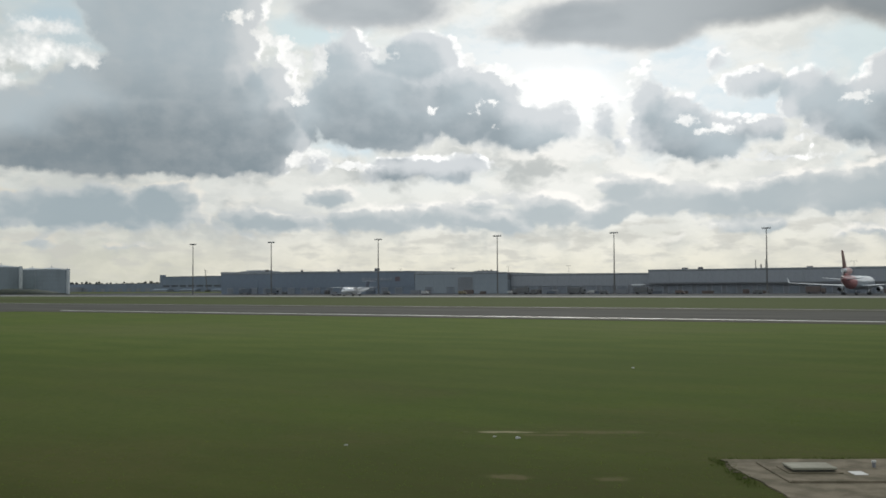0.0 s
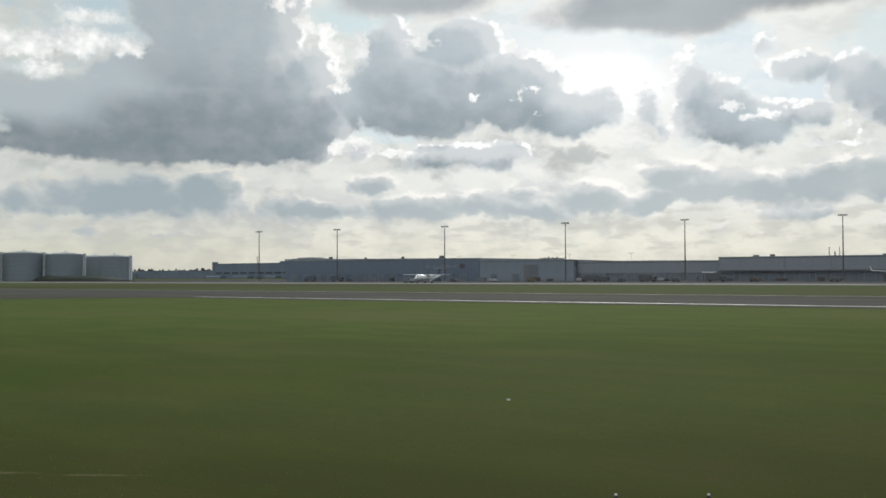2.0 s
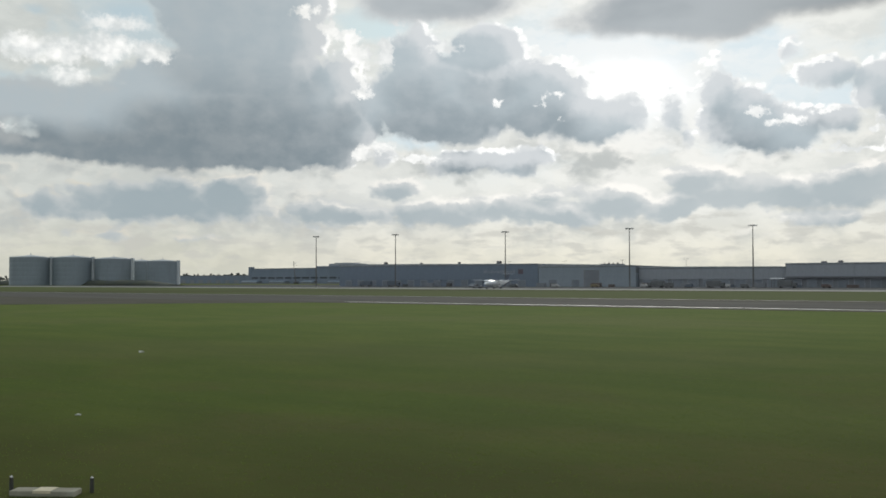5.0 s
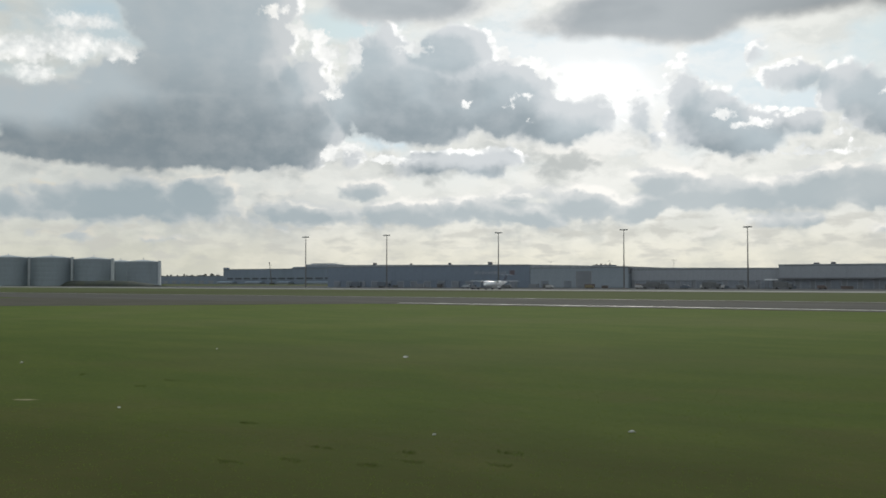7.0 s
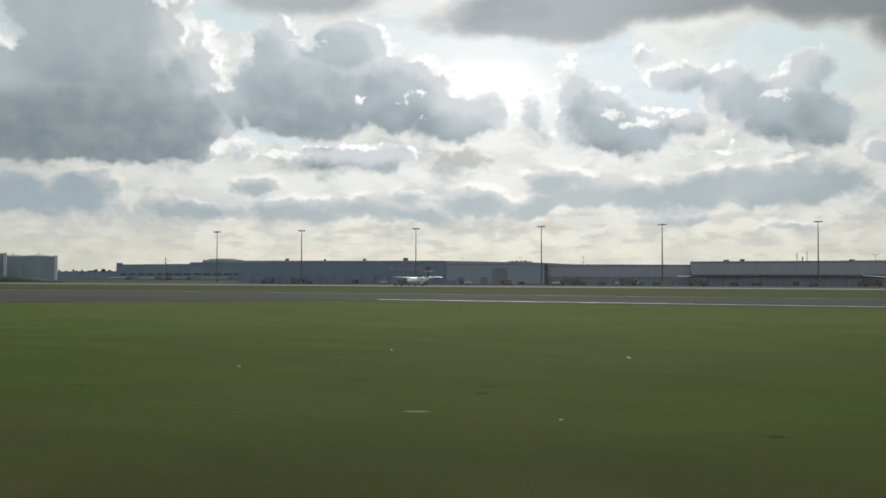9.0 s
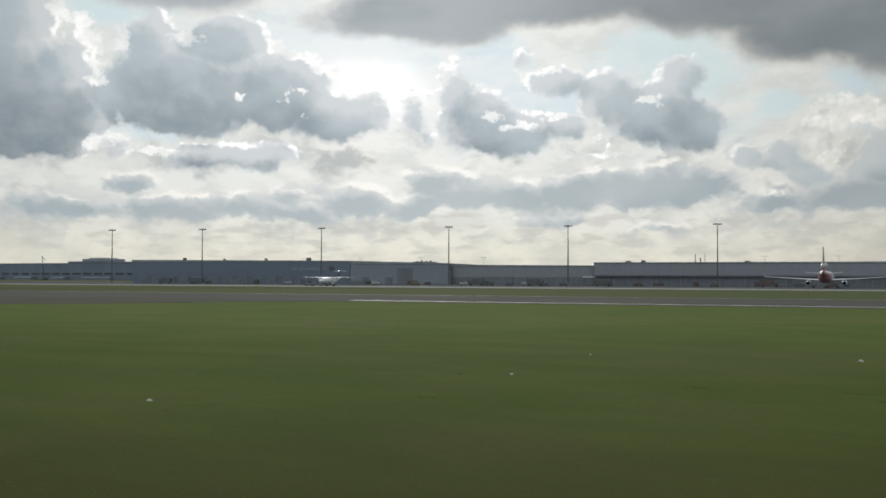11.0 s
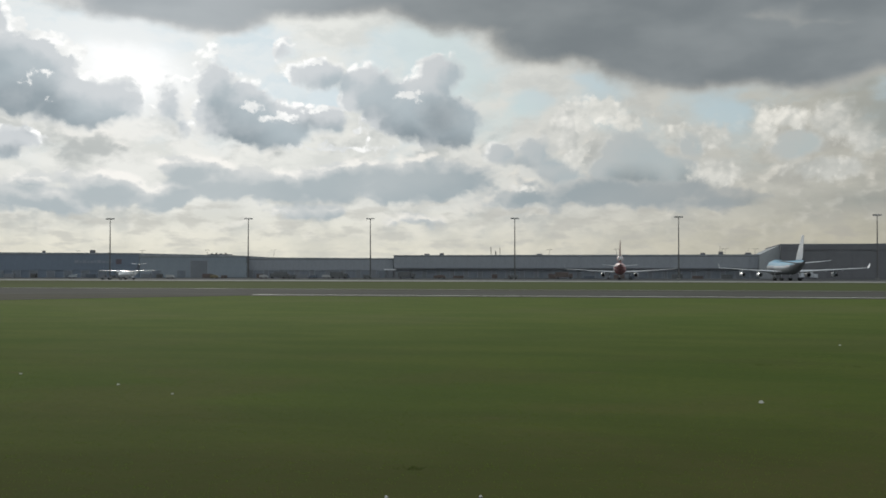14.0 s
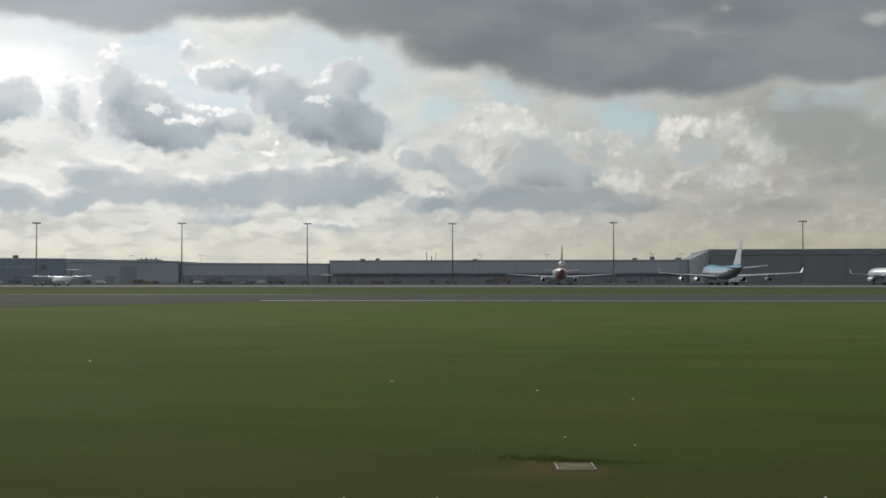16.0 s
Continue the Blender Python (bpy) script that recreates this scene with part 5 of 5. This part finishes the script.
# ---------------------------------------------------------------- vehicles and gear on the apron
def aircraft_tug(m):
    t = thing("aircraft_tug", m, "low dark aircraft tug before the turboprop's nose", "tug")
    part("body", box(-2.6, 2.4, -1.1, 1.1, 0.45, 1.25, 0.12), DOOR_STEEL, t)
    part("cab", box(-1.9, -0.3, -0.8, 0.8, 1.26, 2.15, 0.12), DOOR_STEEL, t)
    part("windscreen", box(-0.31, -0.24, -0.65, 0.65, 1.45, 2.0), BLACK_GLASS, t)
    part("bumper", box(2.4, 2.62, -1.0, 1.0, 0.5, 0.8, 0.04), TYRE, t)
    part("tow_bar", tube((2.5, 0, 0.6), (6.0, 0, 0.7), 0.07, sides=8), OCHRE_PAINT, t)
    for x in (-1.7, 1.5):
        for y in (-0.98, 0.98):
            part("wheel", tube((x, y - 0.16, 0.48), (x, y + 0.16, 0.48), 0.48, sides=14), TYRE, t)


# van white lowered to light grey, so the vans stay faint
VAN_WHITE = material("muted_white_van_paint", (0.40, 0.40, 0.39), (0.33, 0.33, 0.32), 0.5, scale=0.6, fine=4)


def van(m, paint, label, length=4.9, high=2.1):
    v = thing("van", m, label, "van", "service vehicles by the docks")
    shell = box(-length / 2, length / 2 - 1.5, -1.0, 1.0, 0.5, high, 0.12)
    part("body", shell, paint, v)
    cab = box(length / 2 - 1.5, length / 2, -0.98, 0.98, 0.5, high * 0.82, 0.1)
    for p in cab.verts:
        if p.co.z > high * 0.6 and p.co.x > length / 2 - 0.4:
            p.co.x -= 0.75
    part("cab", cab, paint, v)
    part("windscreen", box(length / 2 - 0.98, length / 2 - 0.86, -0.85, 0.85, high * 0.52, high * 0.78), BLACK_GLASS, v)
    for x in (-length / 2 + 1.1, length / 2 - 1.0):
        for y in (-0.92, 0.92):
            part("wheel", tube((x, y - 0.14, 0.38), (x, y + 0.14, 0.38), 0.38, sides=14), TYRE, v)
    for y in (-0.7, 0.7):
        part("headlight", box(length / 2 - 0.02, length / 2 + 0.05, y - 0.18, y + 0.18, 0.8, 1.0), LAMP_GLASS, v)


def truck(m, paint, label, length=9.5, high=3.8):
    t = thing("truck", m, label, "truck", "service vehicles by the docks")
    part("cargo_box", box(-length / 2, length / 2 - 2.3, -1.25, 1.25, 1.1, high, 0.06), paint, t)
    part("chassis", box(-length / 2 + 0.2, length / 2 - 0.2, -0.9, 0.9, 0.65, 1.08), DOOR_STEEL, t)
    part("cab", box(length / 2 - 2.1, length / 2, -1.2, 1.2, 0.7, 2.9, 0.15), paint, t)
    part("windscreen", box(length / 2 - 0.02, length / 2 + 0.05, -1.0, 1.0, 1.8, 2.6), BLACK_GLASS, t)
    for x in (-length / 2 + 1.6, length / 2 - 1.2):
        for y in (-1.05, 1.05):
            part("wheel", tube((x, y - 0.18, 0.5), (x, y + 0.18, 0.5), 0.5, sides=14), TYRE, t)


def container(m, paint, label, length=6.1, high=2.6):
    c = thing("cargo_container", m, label, "container", "cargo containers by the docks")
    part("shell", box(-length / 2, length / 2, -1.2, 1.2, 0.12, high, 0.04), paint, c)
    for i in range(8):
        x = -length / 2 + 0.4 + i * (length - 0.8) / 7
        part("rib", box(x - 0.08, x + 0.08, -1.26, -1.2, 0.2, high - 0.1), paint, c)
    for x in (-length / 2 + 0.3, length / 2 - 0.3):
        part("skid", box(x - 0.15, x + 0.15, -1.15, 1.15, 0.0, 0.12), DOOR_STEEL, c)


APRON = 0.04
# blue greyed almost out: the haze over the docks is mixed into this paint
BLUE_PAINT = material("hazed_blue_paint", (0.105, 0.125, 0.15), (0.09, 0.107, 0.128), 0.5, scale=0.4, fine=3)
OCHRE_PAINT = material("faded_yellow_paint", (0.20, 0.165, 0.09), (0.16, 0.135, 0.08), 0.5, scale=0.4, fine=3)
BROWN_PAINT = material("faded_brown_paint", (0.13, 0.10, 0.09), (0.10, 0.08, 0.07), 0.6, scale=0.4, fine=3)
DULL_PAINT = material("dull_grey_paint", (0.125, 0.13, 0.13), (0.10, 0.105, 0.105), 0.6, scale=0.4, fine=3)
aircraft_tug(pose(-359.5, 382.0, APRON, 0, 0, 12))
for vx, vy, turn, paint, label in (
        (-408.9, 479, 5, DULL_PAINT, "grey delivery van parked by the cargo hall"),
        (-309.5, 489, 186, DULL_PAINT, "grey van parked before the dock doors"),
        (-266.5, 493, 8, DULL_PAINT, "grey van parked beside the dock canopy"),
        (-434.9, 470, 190, BELLY_GREY, "grey van on the apron edge"),
        (-352.0, 480, 20, OCHRE_PAINT, "yellow airport van parked by the halls"),
        (-296.0, 486, 172, BLUE_PAINT, "blue van parked before the dock doors"),
        (-226.0, 500, 4, BROWN_PAINT, "brown van parked by the freight docks"),
        (-292.0, 524, 186, VAN_WHITE, "white van parked by the link building"),
        (-300.5, 521, 8, VAN_WHITE, "white van parked by the link building"),
        (-331.0, 500, 8, VAN_WHITE, "white van parked before the pale hall"),
        (-378.0, 478, 4, VAN_WHITE, "white van parked before the cargo hall"),
        (-187.0, 506, 176, DULL_PAINT, "grey van parked by the freight docks")):
    van(pose(vx, vy, APRON, 0, 0, turn), paint, label)
for tx, ty, turn, paint, label in (
        (-282.5, 491, 6, DULL_PAINT, "grey box truck parked before the dock doors"),
        (-317.0, 488, 188, DULL_PAINT, "long grey trailer truck by the link building"),
        (-245.0, 496, 8, DULL_PAINT, "grey box truck parked by the freight docks"),
        (-520.0, 488, 8, BLUE_PAINT, "blue box truck by the cargo hall"),
        (-545.0, 486, 187, BLUE_PAINT, "blue box truck by the cargo hall"),
        (-160.0, 512, 7, BROWN_PAINT, "brown box truck by the freight docks"),
        (-30.0, 540, 2, WING_GREY, "grey box truck before the hangar doors")):
    truck(pose(tx, ty, APRON, 0, 0, turn), paint, label)
box_rnd = random.Random(21)
for i in range(30):
    cx = -560 + 520 * (i + box_rnd.random() * 0.8) / 30
    cy = 494 + (cx + 590) * 0.1 + box_rnd.uniform(-4, 1)
    paint, tone = box_rnd.choice(((DULL_PAINT, "grey"), (BLUE_PAINT, "blue"), (BROWN_PAINT, "brown"), (BROWN_PAINT, "brown"), (GALVANISED, "bare metal"), (LOW_WALL, "dark grey")))
    container(pose(cx, cy, APRON, 0, 0, 8 + box_rnd.uniform(-6, 6)), paint, f"{tone} cargo container standing before the docks", box_rnd.choice((3.2, 6.1, 6.1)), box_rnd.choice((1.7, 2.4, 2.6)))


# ---------------------------------------------------------------- beside the taxiway: concrete pad, pit, boards, litter
POST_DARK = material("dark_post_paint", (0.040, 0.040, 0.030), (0.032, 0.032, 0.024), 0.6, scale=2, fine=10)


def build_pad():
    pad = thing("concrete_pad", pose(-8.4, 20.4, 0, 0, 0, 36.5), "weathered concrete pad with a raised cable pit cover", "concrete pad")
    # the slab's edge is broken and overgrown
    rnd = random.Random(9)
    ring = [(x, rnd.uniform(-0.05, 0.03)) for x in (0.0, 0.4, 0.9, 1.5, 2.2, 3.0, 3.9, 4.8, 5.8, 7.2)]
    ring += [(7.2, -4.6), (0.25 + rnd.uniform(-0.06, 0.06), -4.6)]
    ring += [(0.02 + 0.045 * -y + rnd.uniform(-0.07, 0.07), y) for y in (-4.0, -3.4, -2.9, -2.4, -1.9, -1.4, -1.0, -0.6, -0.3)]
    part("slab", loft([[(x, y, -0.15) for x, y in ring], [(x, y, 0.03) for x, y in ring]], smooth=False), PAD_CONCRETE, pad)
    for k in range(7):
        x, y = rnd.uniform(-0.12, 0.05), rnd.uniform(-2.6, 0.0)
        part("broken_lump", box(x, x + rnd.uniform(0.05, 0.14), y, y + rnd.uniform(0.04, 0.10), -0.02, rnd.uniform(0.03, 0.06), 0.01), PAD_CONCRETE, pad)
    part("kerb", box(0.66, 7.2, -2.62, -2.54, 0.0, 0.07, 0.01), PAD_CONCRETE, pad)
    part("kerb", box(0.60, 0.66, -2.62, -0.5, 0.0, 0.06, 0.01), PAD_CONCRETE, pad)
    part("plinth", box(0.88, 1.92, -1.70, -0.92, 0.0, 0.05, 0.01), PAD_CONCRETE, pad)
    part("cover", box(0.97, 1.83, -1.62, -1.0, 0.085, 0.13, 0.012), COVER_GREY, pad, "pale grey cover plate")
    # dark block standing in for the shadowed gap beneath the cover plate
    part("cover_gap", box(1.0, 1.80, -1.59, -1.03, 0.051, 0.084, 0.004), POST_DARK, pad)
    part("paint_mark", box(2.08, 2.34, -1.84, -1.46, 0.031, 0.036), PAINT, pad)
    part("stub_post", tube((2.77, -1.0, 0.0), (2.77, -1.0, 0.13), 0.035, sides=10), DOOR_STEEL, pad)
    part("post_cap", tube((2.77, -1.0, 0.13), (2.77, -1.0, 0.16), 0.05, 0.04, sides=10), PAINT, pad)


COVER_GREY = material("grey_steel_cover", (0.33, 0.315, 0.25), (0.24, 0.23, 0.175), 0.85, spec=0.15, scale=1.5, fine=14)
build_pad()


CREAM_MARK = material("dull_white_paint", (0.46, 0.45, 0.39), (0.30, 0.29, 0.23), 0.8, scale=4, fine=20)
MOSSY = material("mossy_concrete", (0.225, 0.19, 0.125), (0.15, 0.13, 0.08), 0.95, spec=0.05, scale=2.5, fine=16, bump=0.4)


def build_pit():
    pit = thing("pit_cover", pose(-112.22, -32.70, 0, 0, 0, 7), "square brownish concrete pit cover with white marks", "pit cover")
    part("slab", box(-0.32, 0.32, -0.34, 0.38, -0.1, 0.018, 0.008), MOSSY, pit)
    part("rim", box(-0.36, 0.36, -0.37, -0.345, -0.1, 0.020, 0.006), PAD_CONCRETE, pit)
    for x in (-0.35, 0.35):
        part("frame", box(x - 0.026, x + 0.026, -0.34, 0.40, -0.1, 0.024, 0.008), MOSSY, pit)
        part("white_mark", box(x - 0.012, x + 0.012, -0.33, 0.33, 0.0245, 0.030, 0.002), CREAM_MARK, pit)


build_pit()


def marker_board(x, y, turn):
    b = thing("marker_board", pose(x, y, 0, 0, 0, turn), "low grey marker board between two dark posts", "sign", "marker boards beside the taxiway")
    panel = box(0.14, 1.26, -0.34, -0.02, 0.0, 0.10, 0.02)
    part("panel", panel, COVER_GREY, b)
    part("stripe", box(0.55, 0.85, -0.345, -0.015, 0.06, 0.105), CREAM, b, "cream stripe")
    for px in (0.0, 1.40):
        post = part("post", tube((px, 0.05, -0.05), (px, 0.05, 0.25), 0.038, 0.032, 10), POST_DARK, b)
        part("cap", tube((px, 0.05, 0.25), (px, 0.05, 0.275), 0.026, 0.016, 10), PAINT, post, "white cap")


CREAM = material("cream_paint", (0.62, 0.54, 0.36), (0.50, 0.44, 0.30), 0.6, scale=2, fine=10)
for bx, by, bt in ((-33.1, -6.0, 40), (-35.0, -8.3, 40), (-37.9, -10.1, 40), (-19.8, 3.7, 39), (-48.0, -14.6, 38), (-53.95, -19.85, 36), (-92.2, -32.6, 20), (-100.35, -34.55, 15), (-108.42, -36.15, 9), (-115.6, -37.2, 8)):
    marker_board(bx, by, bt)


def litter(x, y, size, seed):
    """A scrap of crumpled white sheet, a few folds high."""
    rnd = random.Random(seed)
    bm = bmesh.new()
    bmesh.ops.create_icosphere(bm, subdivisions=2, radius=size * 0.8)
    for v in bm.verts:
        v.co *= 1 + rnd.uniform(-0.55, 0.4)
        v.co.z = abs(v.co.z) * 0.75
        v.co.x *= 1.25
    ob = part("litter", bm, SCRAP)
    ob.matrix_basis = pose(x, y, 0.0, 0, 0, rnd.uniform(0, 180))
    return tagged(ob, "small crumpled white scrap lying in the grass", "litter", "white scraps in the grass")


SCRAP = material("white_scrap", (0.56, 0.56, 0.52), (0.42, 0.42, 0.37), 0.85, scale=6, fine=30)
for k, (lx, ly, ls) in enumerate((
        (-13.5, 20.6, 0.07), (-14.1, 20.5, 0.045), (-21.0, 41.4, 0.09), (-16.1, 17.4, 0.045), (-29.3, 14.0, 0.075), (-76.7, 6.3, 0.13), (-56.4, -8.6, 0.085), (-59.8, -11.9, 0.055),
        (-88.6, 4.5, 0.06), (-70.1, -13.6, 0.05), (-94.0, -19.6, 0.085), (-87.9, -6.9, 0.08), (-133.2, -10.8, 0.08), (-118.7, -17.5, 0.06), (-113.6, -19.7, 0.05), (-110.7, -21.6, 0.04),
        (-112.5, -29.1, 0.045), (-111.0, -30.0, 0.035))):
    litter(lx, ly, ls, 100 + k)


def blade_mesh(name, x, y, rng, tall, spread, per, mat):
    """Thin leaning blades round the given places, as one mesh."""
    x, y = np.repeat(x, per), np.repeat(y, per)
    n = len(x)
    a, lean = rng.uniform(0, 6.283, n), rng.uniform(0.4, 1.3, n)
    h, w = rng.uniform(*tall, n), rng.uniform(0.004, 0.008, n)
    x, y = x + rng.uniform(-spread, spread, n), y + rng.uniform(-spread, spread, n)
    ca, sa = np.cos(a), np.sin(a)
    verts = np.empty((n, 3, 3))
    verts[:, 0] = np.stack((x - w * sa, y + w * ca, np.full(n, -0.01)), 1)
    verts[:, 1] = np.stack((x + w * sa, y - w * ca, np.full(n, -0.01)), 1)
    verts[:, 2] = np.stack((x + lean * h * ca, y + lean * h * sa, h), 1)
    me = bpy.data.meshes.new(name)
    me.from_pydata(verts.reshape(-1, 3).tolist(), [], np.arange(3 * n).reshape(-1, 3).tolist())
    me.materials.append(mat)
    return new(name, me)


def weed_clump(x, y, size, seed):
    """A low tuft of longer, darker grass."""
    rng = np.random.default_rng(seed)
    ob = blade_mesh("weed_clump", rng.normal(0, size * 1.1, 22), rng.normal(0, size * 0.5, 22), rng, (0.02, 0.06), 0.06, 5, LONG_BLADES)
    ob.matrix_basis = pose(x, y, 0.0)
    return tagged(ob, "dark green tuft of longer grass", "weed", "weeds in the grass")


for wx, wy, ws in ((-59.8, -16.4, 0.16), (-58.6, -14.2, 0.12), (-57.8, -15.0, 0.12), (-56.9, -12.9, 0.16), (-74.8, -9.7, 0.2), (-64.7, -13.4, 0.12), (-75.8, -7.7, 0.25), (-80.5, -8.4, 0.2), (-60.5, -14.9, 0.18), (-60.7, -17.3, 0.14), (-89.7, -7.6, 0.3), (-93.0, -7.7, 0.3), (-87.1, -15.1, 0.22), (-100.9, -31.0, 0.14), (-58.2, -15.8, 0.16), (-56.2, -14.2, 0.16)):
    weed_clump(wx, wy, ws, int(abs(wx) * 10))


def build_tufts():
    """Grass blades in tufts over the strip that the taxiing aircraft passes nearest."""
    rng = np.random.default_rng(7)
    n = 60000
    s = rng.uniform(-0.05, 1.25, n)
    away = 11 + 30 * rng.random(n) ** 1.7
    # a gentle arc beside the taxiway
    x = 8 - 130 * s - away * np.sin(radians(30) * (1 - 0.55 * s))
    y = 2 - 88 * s + 34 * s * s + away * np.cos(radians(30) * (1 - 0.55 * s))
    tagged(blade_mesh("grass_tufts", x, y, rng, (0.015, 0.04), 0.08, 4, BLADES), "short green grass tufts beside the taxiway", "grass", kind="stuff")
    # longer grass round the pit cover and the edge of the concrete pad
    n = 420
    u = rng.normal(0, 1, n)
    x, y = -112.35 + 0.7 * u, -32.0 - 0.10 * u + rng.normal(0, 0.16, n)
    keep = (abs(x + 112.3) > 0.45) | (abs(y + 32.75) > 0.5)
    tagged(blade_mesh("long_grass", x[keep], y[keep], rng, (0.025, 0.07), 0.08, 5, LONG_BLADES), "longer dark grass round the pit cover", "grass", kind="stuff")
    on = pose(-8.4, 20.4, 0, 0, 0, 36.5)
    edge = [on @ Vector((-0.08 + rng.normal(0, 0.10), -3.0 * rng.random(), 0)) for _ in range(160)] + [on @ Vector((5 * rng.random() - 0.2, 0.07 + abs(rng.normal(0, 0.06)), 0)) for _ in range(160)]
    tagged(blade_mesh("long_grass", np.array([p.x for p in edge]), np.array([p.y for p in edge]), rng, (0.03, 0.09), 0.05, 4, LONG_BLADES), "longer grass along the edge of the concrete pad", "grass", kind="stuff")


build_tufts()
